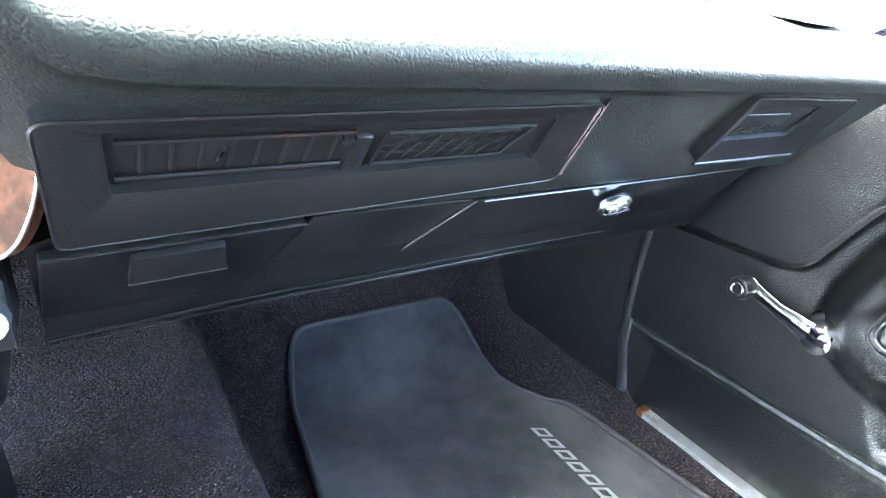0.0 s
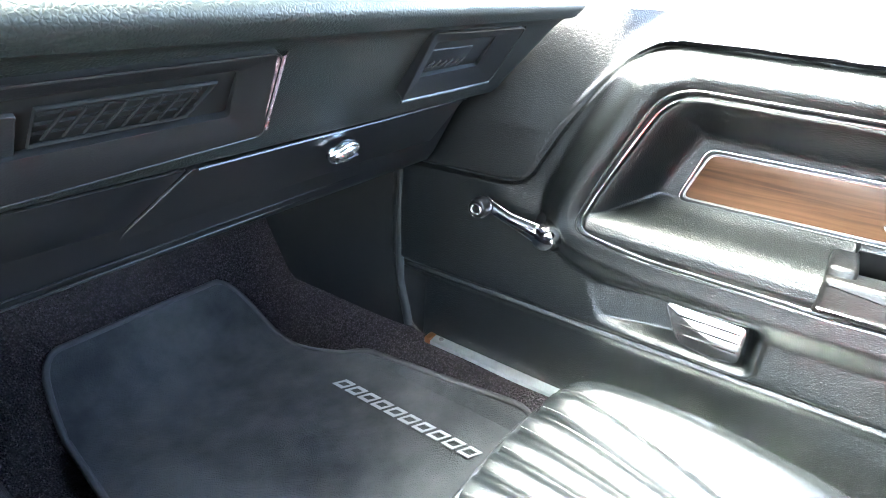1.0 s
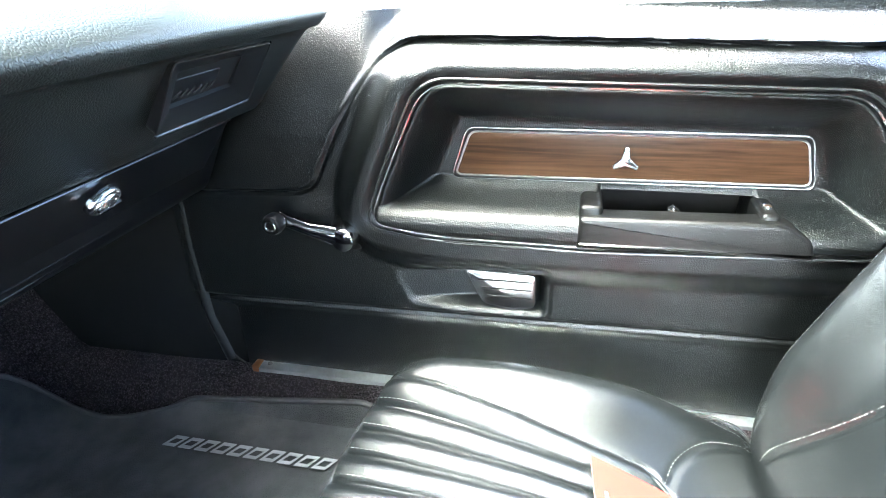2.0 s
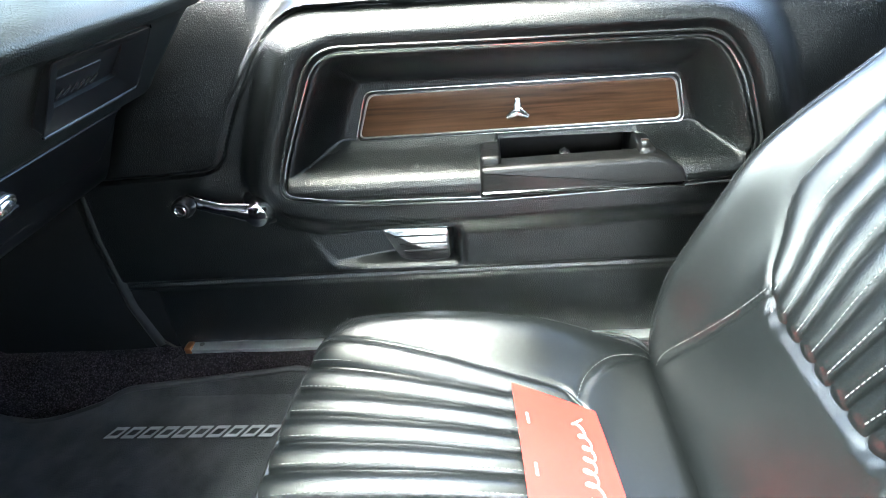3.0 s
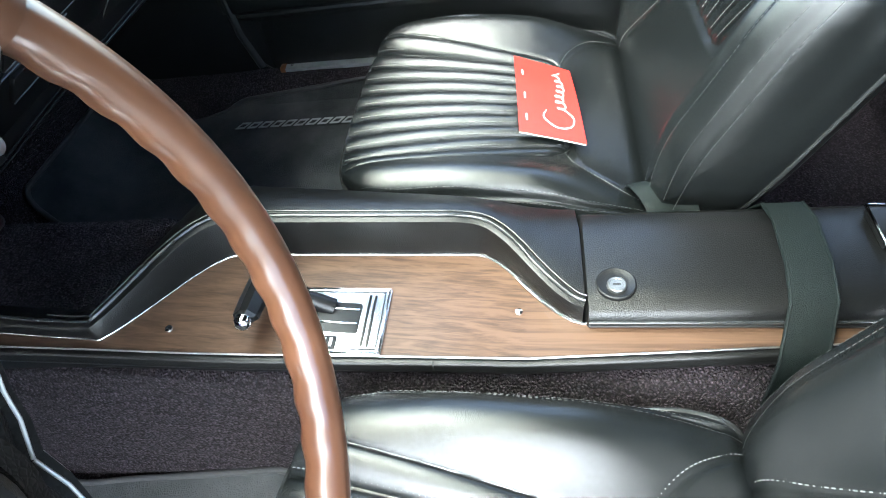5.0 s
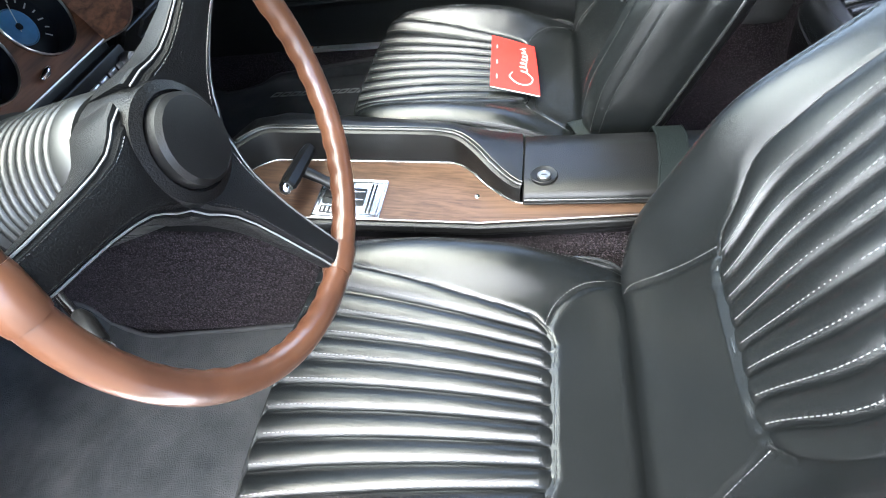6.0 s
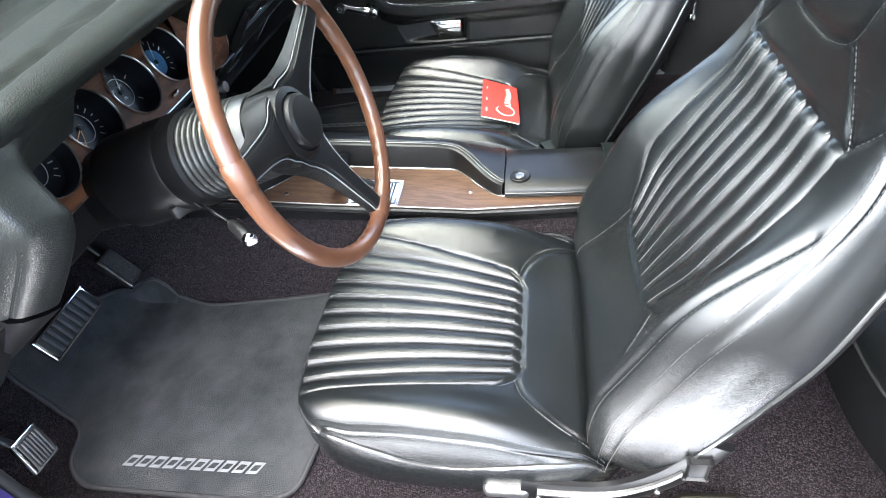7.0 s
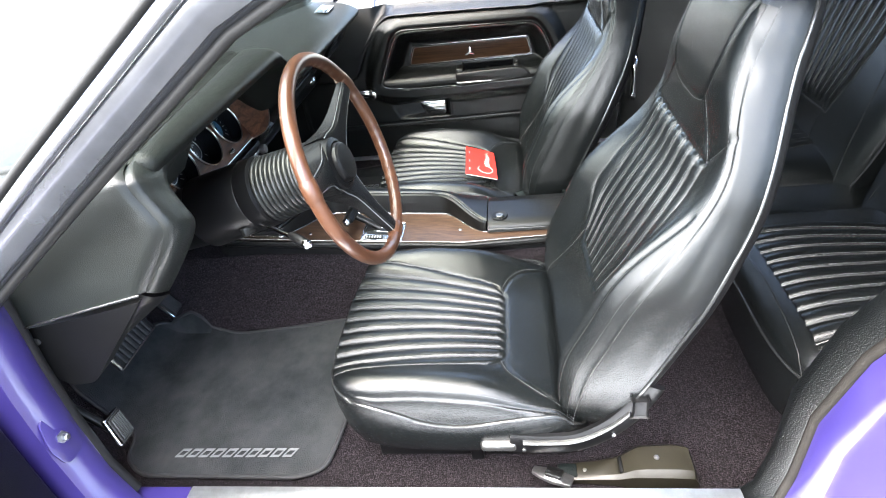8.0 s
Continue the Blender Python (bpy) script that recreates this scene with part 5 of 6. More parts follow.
# ---- rear bench ----
def pillow(cx, w, length, rim, crown, m, p=4.0, n=70):
    """A padded block: x across, y along, z out of its face; a function for its surface and its mesh."""
    def top(X, Y):
        k = np.clip(1 - np.abs((X - cx) / w) ** p - np.abs(Y / length) ** p, 0, 1) ** (1 / 2.4)
        return rim + (crown - rim) * k
    A, B = squircle(n, n, p)
    X, Y = cx + A * w, B * length
    v = np.stack([X, Y, top(X, Y)], -1).reshape(-1, 3)
    f = grid_faces(n, n)
    edge = rim_ids(n, n)
    base, allv, prev = v[edge], [v], edge
    for sc, dz in ((1.01, -0.02), (1.0, -0.08), (0.97, -0.12)):
        off = sum(len(q) for q in allv)
        ring = base.copy()
        ring[:, 0] = cx + (ring[:, 0] - cx) * sc
        ring[:, 1] *= sc
        ring[:, 2] += dz
        allv.append(ring)
        cur = list(range(off, off + len(edge)))
        f += [(prev[k], cur[k], cur[(k + 1) % len(cur)], prev[(k + 1) % len(cur)]) for k in range(len(cur))]
        prev = cur
    f.append(tuple(prev))
    me = mesh_of(np.vstack(allv), f, 70)
    me.transform(m)
    return top, me, [m @ Vector(q) for q in base]


def rear_seat():
    bench = thing("rear_seat", "black pleated vinyl rear bench seat", "car seat")
    low = axes((0, -0.725, 0.0), (1, 0, 0), (0, 1, -0.0))
    back = axes((0, -0.97, 0.46), (-1, 0, 0), (0, -0.30, 0.954))
    for s in (-1, 1):
        for name, m, w, length, rim, crown, y0, y1 in (("cushion", low, 0.275, 0.245, 0.185, 0.262, -0.14, 0.20), ("backrest", back, 0.315, 0.40, 0.055, 0.095, -0.16, 0.26)):
            cx = s * 0.335
            top, me, edge = pillow(cx, w, length, rim, crown, m)
            pad = part(name, me, SEAT, bench)
            part("piping", tube(edge[::3], 0.0036, 6, True), PIPING, pad)
            count, per, rows = 10, 6, 26
            u = np.linspace(-1, 1, count * per + 1)
            U, W = np.meshgrid(u, np.linspace(0, 1, rows), indexing="ij")
            Y = y0 + (y1 - y0) * W
            X = cx + U * (0.15 + 0.03 * W) * (1 - 0.25 * (1 - W) ** 3)
            Z = top(X, Y) - 0.004 + 0.011 * pleats(U, count) * (1 - (1 - sstep(0, 0.08, W)) * 0.8)
            P = np.stack([X, Y, Z], -1).reshape(-1, 3)
            me = mesh_of(P, grid_faces(len(u), rows), 80)
            me.transform(m)
            part("pleated_insert", me, SEAT, pad)
            Q = P.reshape(len(u), rows, 3)
            n = m.to_3x3() @ Vector((0, 0, 1))
            lines = [[m @ (Vector(Q[k * per + 1, j]) + Vector((0, 0, 0.0004))) for j in range(2, rows)] for k in range(1, count)]
            tagged(part("stitching", dashes(lines, n), THREAD, pad, "grey stitching"), kind="stuff")
            rim_line = list(Q[0][::-1]) + list(Q[::3, 0]) + list(Q[-1])
            part("insert_piping", tube([m @ (Vector(q) + Vector((0, 0, 0.004))) for q in rim_line], 0.0022, 6), PIPING, pad)
            if name == "backrest":
                for u, v in ((-0.09, 0.0), (0.09, 0.0), (-0.22, 0.06), (0.22, 0.06)):
                    line = [(cx + u * (1 + 0.25 * t), y0 + 0.02 + v * 3 - (0.21 + v * 3) * t) for t in np.linspace(0, 1, 8)]
                    part("seam", tube([m @ Vector((a, b, float(top(np.array(a), np.array(b))) + 0.0005)) for a, b in line], 0.0012, 5), PIPING, pad)
            else:
                for v in (-0.16, 0.215):
                    line = [(cx + t * 0.26, v + 0.012 * abs(t)) for t in np.linspace(-1, 1, 14)]
                    part("seam", tube([m @ Vector((a, b, float(top(np.array(a), np.array(b))) + 0.0005)) for a, b in line], 0.0012, 5), PIPING, pad)
    part("centre_block", rbox(-0.07, 0.07, -0.95, -0.50, 0.06, 0.22, 0.02, 3), SEAT, bench)


rear_seat()


# ---- dashboard details ----


def face(x, z, out=0.0):
    """A point on the sloping passenger face of the pad, by x and height."""
    y = 0.470 + (0.597 - z) * 0.895
    return Vector((x, y, z)) + Vector((0, -0.745, -0.667)) * out


def dash_details():
    def moulding(outer, inner, name, label):
        """Raised vent surround: thin at the top, standing proud at the bottom, stepped down into its opening."""
        def proud(z):
            return 0.0035 + 0.0075 * min(max((0.600 - z) / 0.06, 0), 1)
        mid = [(a[0] + (b[0] - a[0]) * 0.82, a[1] + (b[1] - a[1]) * 0.82) for a, b in zip(outer, inner)]
        bm = bmesh.new()
        loops = []
        for pts, f, d in ((outer, 0, -0.004), (outer, 1, -0.0008), (outer, 1, 0.0004), (mid, 1, -0.0012), (inner, 1, -0.0030), (inner, 0, 0.0008)):
            loops.append([bm.verts.new(face(p[0], p[1], f * proud(p[1]) + d)) for p in pts])
        n = len(outer)
        for a, b in zip(loops, loops[1:]):
            for k in range(n):
                bm.faces.new((a[k], a[(k + 1) % n], b[(k + 1) % n], b[k]))
        ob = part(name, bm, PLASTIC, dash, label)
        part("bezel_edge", tube([face(p[0], p[1], proud(p[1])) for p in outer], 0.0010, 5, True), SATIN, ob)
        # Black sheet stands in for the shaded depth; the pad has no opening here.
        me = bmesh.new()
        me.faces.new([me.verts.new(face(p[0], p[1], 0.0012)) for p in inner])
        part("vent_shade_back", me, VENT_AND_SHADE, ob)
        # worn foam shows along the sloping outer end
        top, low = outer[len(outer) // 4 + 1], outer[len(outer) // 2 + 1]
        rows = []
        for t in np.linspace(0.02, 0.98, 12):
            x, z = top[0] + (low[0] - top[0]) * t, top[1] + (low[1] - top[1]) * t
            rows.append([face(x + e, z, d) for e, d in ((-0.0005, proud(z) + 0.0003), (0.0045, proud(z) + 0.0005), (0.009, proud(z) * 0.55), (0.013, -0.002))])
        return ob, rows

    outer = rounded([(-0.004, 0.590), (0.276, 0.596), (0.291, 0.539), (-0.004, 0.521)], 0.006, 4)
    inner = rounded([(0.018, 0.583), (0.250, 0.586), (0.258, 0.556), (0.020, 0.552)], 0.003, 4)
    bez, foam = moulding(outer, inner, "vent_bezel", "moulded black vent bezel")
    part("foam_edge", mesh_of([p for r in foam for p in r], grid_faces(12, 4)), FOAM, bez, "frayed pinkish foam edge")
    # register: sliding tracks; vent: slanted vanes
    for z in (0.578, 0.5575):
        part("register_track", tube([face(0.022, z, 0.003), face(0.124, z + 0.002, 0.003)], 0.0014, 6), SATIN, bez)
    for x in np.linspace(0.032, 0.118, 8):
        part("register_vane", tube([face(x, 0.559, 0.001), face(x, 0.577, 0.001)], 0.0015, 5), VENT_AND_SHADE, bez)
    part("register_lever", tube([face(0.062, 0.566, 0.003), face(0.063, 0.577, 0.007)], 0.0014, 6), CHROME, bez)
    part("register_pin", lathe([(0.003, 0), (0.003, 0.004), (0, 0.0045)], 10, axes(face(0.121, 0.577, 0.002), (1, 0, 0), (0, -0.667, 0.745))), PLASTIC, bez)
    part("vent_divider", prism(rounded([(0.126, 0), (0.138, 0), (0.136, 0.033), (0.126, 0.033)], 0.002, 2), 0.0035, axes(face(0, 0.552, 0.0005), (1, 0, 0), (0, -0.667, 0.745)), 0.0015), PLASTIC, bez)
    part("vent_frame", tube([face(*p, 0.003) for p in ((0.143, 0.557), (0.143, 0.5785), (0.238, 0.5805), (0.228, 0.559))], 0.0013, 6, True), VENT_AND_SHADE, bez)
    for z in (0.5625, 0.568, 0.5735):
        part("vent_vane", tube([face(0.145, z, 0.0015), face(0.231, z + 0.002, 0.0015)], 0.0014, 5), VENT_AND_SHADE, bez)
    for x in np.linspace(0.153, 0.224, 8):
        part("vent_fin", tube([face(x - 0.004, 0.560, 0.003), face(x + 0.004, 0.576, 0.003)], 0.0009, 5), VENT_AND_SHADE, bez)
    # outboard vent
    outer = rounded([(0.430, 0.600), (0.588, 0.598), (0.602, 0.543), (0.446, 0.542)], 0.005, 4)
    inner = rounded([(0.447, 0.590), (0.545, 0.591), (0.552, 0.562), (0.456, 0.560)], 0.003, 4)
    vent, foam = moulding(outer, inner, "side_vent", "moulded black side vent")
    part("end_slope", mesh_of([p for r in foam for p in r], grid_faces(12, 4)), PAD, vent)
    part("vent_plate", prism(rounded([(0.452, 0.004), (0.520, 0.005), (0.516, 0.028), (0.449, 0.028)], 0.002, 2), 0.0018, axes(face(0, 0.562, 0.0005), (1, 0, 0), (0, -0.667, 0.745)), 0.0005), PLASTIC, vent)
    for x in np.linspace(0.462, 0.512, 6):
        part("vent_fin", tube([face(x - 0.003, 0.566, 0.0035), face(x + 0.003, 0.5725, 0.0035)], 0.0010, 5), SATIN, vent)
    part("lower_bead", tube([face(p[0], p[1], 0.0112) for p in ((0.446, 0.5415), (0.52, 0.5410), (0.598, 0.5425))], 0.0016, 6), SATIN, vent)
    # defroster outlet on top
    m = axes((0.575, 0.52, 0.6535), (1, 0.05, 0), (0, 1, 0.10))
    out = part("top_plate", prism(rounded([(-0.055, -0.02), (0.05, -0.02), (0.055, 0.022), (-0.05, 0.022)], 0.004), 0.003, m, 0.001), ALU, dash, "bright plate on the pad")
    part("plate_slot", rbox(-0.05, 0.05, -0.012, -0.009, 0.0028, 0.0036, 0, 1, m), RUBBER, out)
    part("defroster_slot", prism(rounded([(-0.47, 0.632), (-0.215, 0.650), (-0.205, 0.657), (-0.215, 0.660), (-0.47, 0.646)], 0.003), 0.003, Matrix.Translation((0, 0, 0.7062)), 0.001), VENT_AND_SHADE, dash, "dark defroster slot")
    # glove box door and ash tray panels on the lower steel panel
    L = axes((0, 0.5575, 0.508), (1, 0, 0), (0, -0.60, 0.80))

    def plate(name, pts, depth, mat, label="", r=0.004):
        return part(name, prism(rounded(pts, r, 3), depth, L, 0.0012), mat, dash, label)
    plate("glove_box_door", [(0.2605, -0.002), (0.62, 0.004), (0.615, -0.072), (0.213, -0.076)], 0.0045, SATIN, "satin black glove box door")
    plate("centre_plate", [(0.132, -0.002), (0.258, -0.002), (0.2105, -0.076), (0.102, -0.078)], 0.003, SATIN)
    ash = plate("ash_tray_front", [(-0.014, -0.010), (0.128, -0.002), (0.098, -0.078), (-0.02, -0.084)], 0.006, SATIN, "black ash tray front")
    part("ash_tray_pull", prism(rounded([(0.028, -0.014), (0.078, -0.011), (0.082, -0.040), (0.026, -0.044)], 0.002, 2), 0.005, L @ Matrix.Translation((0, 0, 0.0055)), 0.001), PLASTIC, ash)
    part("upper_bead", tube([L @ Vector((x, zz, 0.0065)) for x, zz in ((-0.014, -0.011), (0.128, -0.003))], 0.0010, 5), SATIN, ash)
    part("pull_edge", tube([L @ Vector((0.026, -0.044, 0.0105)), L @ Vector((0.082, -0.040, 0.0105))], 0.0008, 5), PLASTIC, ash)
    part("door_bead", tube([L @ Vector((0.264, -0.001, 0.006)), L @ Vector((0.62, 0.005, 0.006))], 0.0010, 5), SATIN, dash)
    # knob, rivets
    k = axes((0.424, 0.5655, 0.484), (1, 0.0, 0.06), (0, -0.60, 0.80)) @ Matrix.Diagonal((1.0, 0.70, 1.0, 1.0))
    knob = part("latch_knob", lathe([(0.0195, 0), (0.0198, 0.003), (0.0192, 0.0055), (0.0180, 0.0072), (0.0165, 0.0078), (0.0150, 0.0072), (0.0142, 0.0055)], 48, k, False), ALU, dash, "oval chrome glove box button")
    part("knob_face", lathe([(0.0146, 0.0050), (0.0140, 0.0080), (0.0120, 0.0102), (0.0080, 0.0118), (0.0040, 0.0124), (0, 0.0125)], 40, k), ALU, knob)
    part("knob_rib", rbox(-0.0130, 0.0130, -0.0009, 0.0009, 0.0085, 0.0129, 0.0004, 1, k), RUBBER, knob)
    for x, y, z in ((0.434, 0.553, 0.517), (0.396, 0.553, 0.516), (0.40, 0.607, 0.447), (0.28, 0.607, 0.443), (0.46, 0.66, 0.40)):
        part("rivet", lathe([(0.0028, 0), (0.0025, 0.0015), (0, 0.0022)], 8, axes((x, y, z), (1, 0, 0), (0, -0.60, 0.80))), STEEL, dash)
    for dy, z in ((0.0, 0.427), (0.006, 0.4185)):
        part("ledge_bead", tube([(-0.02, 0.606 + dy, z - 0.006), (0.1, 0.606 + dy, z), (0.35, 0.607 + dy, z + 0.003), (0.54, 0.607 + dy, z + 0.006)], 0.0011, 6), PLASTIC, dash)
    # under the gauges
    part("driver_lower_panel", rbox(-0.60, -0.03, 0.580, 0.62, 0.44, 0.500, 0.008), PLASTIC, dash)
    part("centre_panel", rbox(-0.10, -0.045, 0.60, 0.70, 0.38, 0.505, 0.008), PLASTIC, dash)
    g = axes((-0.10, 0.576, 0.470), (1, 0, 0), (0, 0.1, 0.99))
    radio = part("radio", prism(rounded([(-0.085, -0.026), (0.07, -0.026), (0.07, 0.016), (-0.085, 0.016)], 0.004), 0.012, g, 0.002), PLASTIC, dash, "black radio with bright buttons")
    for i in range(5):
        part("radio_button", rbox(-0.045 + i * 0.021, -0.029 + i * 0.021, -0.006, 0.001, 0.012, 0.016, 0.001, 1, g), STEEL, radio)
    for x in (-0.068, 0.06):
        part("radio_knob", lathe([(0.010, 0.012), (0.011, 0.016), (0.010, 0.026), (0, 0.027)], 16, g @ Matrix.Translation((x, -0.004, 0))), STEEL, radio)
    # gauge needles, marks, small switches
    m = axes((0, 0.600, 0.557), (1, 0, 0), (0, 0.42, 0.907))
    for i, gx in enumerate(GAUGES):
        owner = GAUGE_PARTS[i]
        g = m @ Matrix.Translation((gx, 0.003, -0.0236))
        for k in range(17):
            if i == 2 and k % 4:
                continue
            a = radians(225 - k * 270 / 16)
            big = k % 2 == 0
            part("dial_mark", rbox(0.030 if big else 0.033, 0.0385, -0.0008, 0.0008, 0, 0.0004, 0, 1, g @ Matrix.Rotation(a, 4, 'Z')), DIAL_PRINT, owner)
        if i == 0:
            for k in range(5):
                a = radians(215 - k * 28)
                part("dial_block", rbox(0.024, 0.031, -0.0035, 0.0035, 0, 0.0004, 0, 1, g @ Matrix.Rotation(a, 4, 'Z')), DIAL_PRINT, owner)
        part("dial_ring", tube([g @ Vector((0.0225 * math.cos(a), 0.0225 * math.sin(a), 0)) for a in np.linspace(0, 2 * math.pi, 36, endpoint=False)], 0.0006, 5, True), DIAL_BLUE if i == 3 else DIAL_PRINT, owner)
        if i == 3:
            part("dial_disc", lathe([(0.0, 0), (0.0215, 0), (0.0215, 0.0003), (0, 0.0003)], 32, g), DIAL_BLUE, owner)
        for a in ((235, 205) if i == 1 else (60,)):
            part("needle", rbox(-0.006, 0.028, -0.0005, 0.0005, 0.001, 0.0016, 0, 1, g @ Matrix.Rotation(radians(a), 4, 'Z')), ORANGE if i == 1 else DIAL_PRINT, owner)
        part("needle_cap", lathe([(0.004, 0.001), (0.004, 0.003), (0, 0.0035)], 12, g), PLASTIC, owner)
        if i == 2:
            for word, x, y in (("FUEL", -0.014, 0.006), ("TEMP", 0.004, 0.006), ("OIL", 0.0, -0.012)):
                c = bpy.data.curves.new("word", 'FONT')
                c.body, c.size = word, 0.006
                tmp = bpy.data.objects.new("word", c)
                me = bpy.data.meshes.new_from_object(tmp)
                bpy.data.objects.remove(tmp)
                me.transform(g @ Matrix.Translation((x - 0.006, y, 0.0012)))
                part("dial_word", me, DIAL_PRINT, owner)
    for x in (-0.384, -0.272, -0.16):
        part("switch", tube([m @ Vector((x - 0.008, -0.05, 0.008)), m @ Vector((x, -0.048, 0.013)), m @ Vector((x + 0.010, -0.046, 0.009))], [0.003, 0.0045, 0.003], 8), CHROME, dash)


dash_details()


# ---- console details ----
def console_details():
    m = axes((-0.062, 0.298, deck(0.298) + 0.0005), (1, 0, 0), (0, 1, 0.12))
    plate = part("shift_plate", prism(rounded([(-0.040, -0.049), (0.046, -0.049), (0.041, 0.055), (-0.046, 0.055)], 0.004), 0.003, m, 0.001), ALU, con, "brushed metal shift plate")
    part("plate_rim", tube([m @ Vector((*p, 0.003)) for p in ((-0.0375, -0.0465), (0.0435, -0.0465), (0.0385, 0.0525), (-0.0435, 0.0525))], 0.002, 6, True), CHROME, plate)
    part("plate_line", tube([m @ Vector((*p, 0.0032)) for p in ((-0.0335, -0.0425), (0.0395, -0.0425), (0.0345, 0.0485), (-0.0395, 0.0485))], 0.0009, 6, True), SATIN, plate)
    for y in (-0.034, -0.028):
        part("plate_bar", rbox(-0.031, 0.034, y, y + 0.003, 0.0028, 0.0042, 0.0004, 1, m), SATIN, plate)
    part("gate", prism(rounded([(-0.016, -0.020), (0.022, -0.020), (0.022, 0.044), (-0.016, 0.044)], 0.004), 0.0015, m @ Matrix.Translation((0, 0, 0.003)), 0.0004), PLASTIC, plate)
    part("gear_window", prism(rounded([(-0.036, 0.0), (-0.021, 0.0), (-0.021, 0.044), (-0.036, 0.044)], 0.002), 0.0015, m @ Matrix.Translation((0, 0, 0.003)), 0.0004), PLASTIC, plate)
    for k in range(6):
        part("gear_mark", rbox(-0.034, -0.024, 0.004 + k * 0.0068, 0.0068 + k * 0.0068, 0.0045, 0.0050, 0, 1, m), WHITE_PRINT, plate)
    for x in (-0.006, 0.012):
        part("gate_rib", rbox(x, x + 0.002, -0.018, 0.041, 0.0045, 0.0065, 0.0004, 1, m), CHROME, plate)
    # selector: a raked stem and a tilted T grip
    p0, p1 = Vector((-0.046, 0.310, deck(0.31) + 0.002)), Vector((-0.042, 0.372, 0.270))
    part("selector_stem", tube([p0, p0.lerp(p1, 0.5) + Vector((0, 0.004, 0.004)), p1], [0.011, 0.008, 0.010], 10), SATIN, con)
    a, b = Vector((-0.098, 0.376, 0.284)), Vector((0.014, 0.378, 0.272))
    rings = []
    for t, w in ((0, 0.75), (0.03, 0.95), (0.2, 1.0), (0.8, 0.92), (0.97, 0.8), (1, 0.55)):
        c = a.lerp(b, t)
        d = (b - a).normalized()
        u = d.cross(Vector((0, 0.5, 0.87))).normalized()
        v = u.cross(d)
        rings.append([c + w * (u * x + v * y) for x, y in ((-0.013, -0.008), (0.011, -0.010), (0.014, -0.004), (0.012, 0.007), (0.004, 0.011), (-0.008, 0.010), (-0.014, 0.002))])
    grip = part("selector_grip", loft(rings, sharp=25), SATIN, con, "black T shaped selector grip")
    d = (a - b).normalized()
    part("selector_button", tube([a - d * 0.004, a + d * 0.006, a + d * 0.009], [0.009, 0.0088, 0.006], 10), CHROME, grip)
    # lid lock, screws, strap
    k = Matrix.Translation((-0.0165, 0.0075, 0.2290))
    lock = part("lock_dish", lathe([(0.0, 0.0002), (0.011, 0.0003), (0.0155, 0.0007), (0.0180, 0.0018), (0.0192, 0.0021), (0.0205, 0.0012), (0.0210, -0.002)], 28, k), PLASTIC, con)
    part("lock_cylinder", lathe([(0.0100, -0.002), (0.0100, 0.0040), (0.0088, 0.0052), (0.0075, 0.0052), (0.0070, 0.0044), (0, 0.0044)], 24, k @ Matrix.Translation((-0.004, 0.0, 0))), HINGE, lock, "chrome lock cylinder")
    part("key_slot", rbox(-0.005, -0.003, -0.0040, 0.0040, 0.0043, 0.0049, 0, 1, k), RUBBER, lock)
    for x, y in ((-0.035, 0.109), (-0.086, 0.482), (-0.092, 0.655)):
        part("deck_screw", lathe([(0.0045, 0.0), (0.004, 0.002), (0, 0.003)], 14, Matrix.Translation((x, y, deck(y)))), CHROME, con)
    part("lid_groove", tube([(-0.0545, y, 0.2065) for y in (0.037, -0.1, -0.29)], 0.0016, 6), RUBBER, con)
    part("lid_lip", tube([(-0.055, y, 0.2135) for y in (0.037, -0.1, -0.29)], 0.0022, 6), PIPING, con)
    rings = []
    for x, zz in ((-0.105, 0.10), (-0.098, 0.165), (-0.092, 0.192), (-0.080, 0.2065), (-0.06, 0.2205), (-0.045, 0.231), (0.0, 0.2355), (0.06, 0.2365), (0.09, 0.231), (0.112, 0.20), (0.120, 0.10)):
        e = 0.002
        y = float(np.interp(x, (-0.13, -0.071, -0.047, 0.034, 0.12), (-0.128, -0.142, -0.150, -0.162, -0.155)))
        rings.append([(x, y, zz), (x, y, zz + e), (x, y - 0.0455, zz + e), (x, y - 0.0455, zz)])
    belt = thing("seat_belt", "dark green-black webbing strap laid over the console", "seat belt")
    part("webbing", loft(rings), BELT, belt)
    for y in (-0.002, -0.0435):
        part("selvedge", tube([(r[1][0], r[1][1] + y, r[1][2]) for r in rings], 0.0014, 5), BELT, belt)
    bz = part("buckle", rbox(0.02, 0.075, -0.288, -0.255, 0.229, 0.240, 0.003), PLASTIC, con, "black rear console tray")
    part("buckle_rim", tube([(0.02, -0.288, 0.2405), (0.075, -0.288, 0.2405), (0.075, -0.255, 0.2405), (0.02, -0.255, 0.2405)], 0.002, 6, True), CHROME, bz)


console_details()


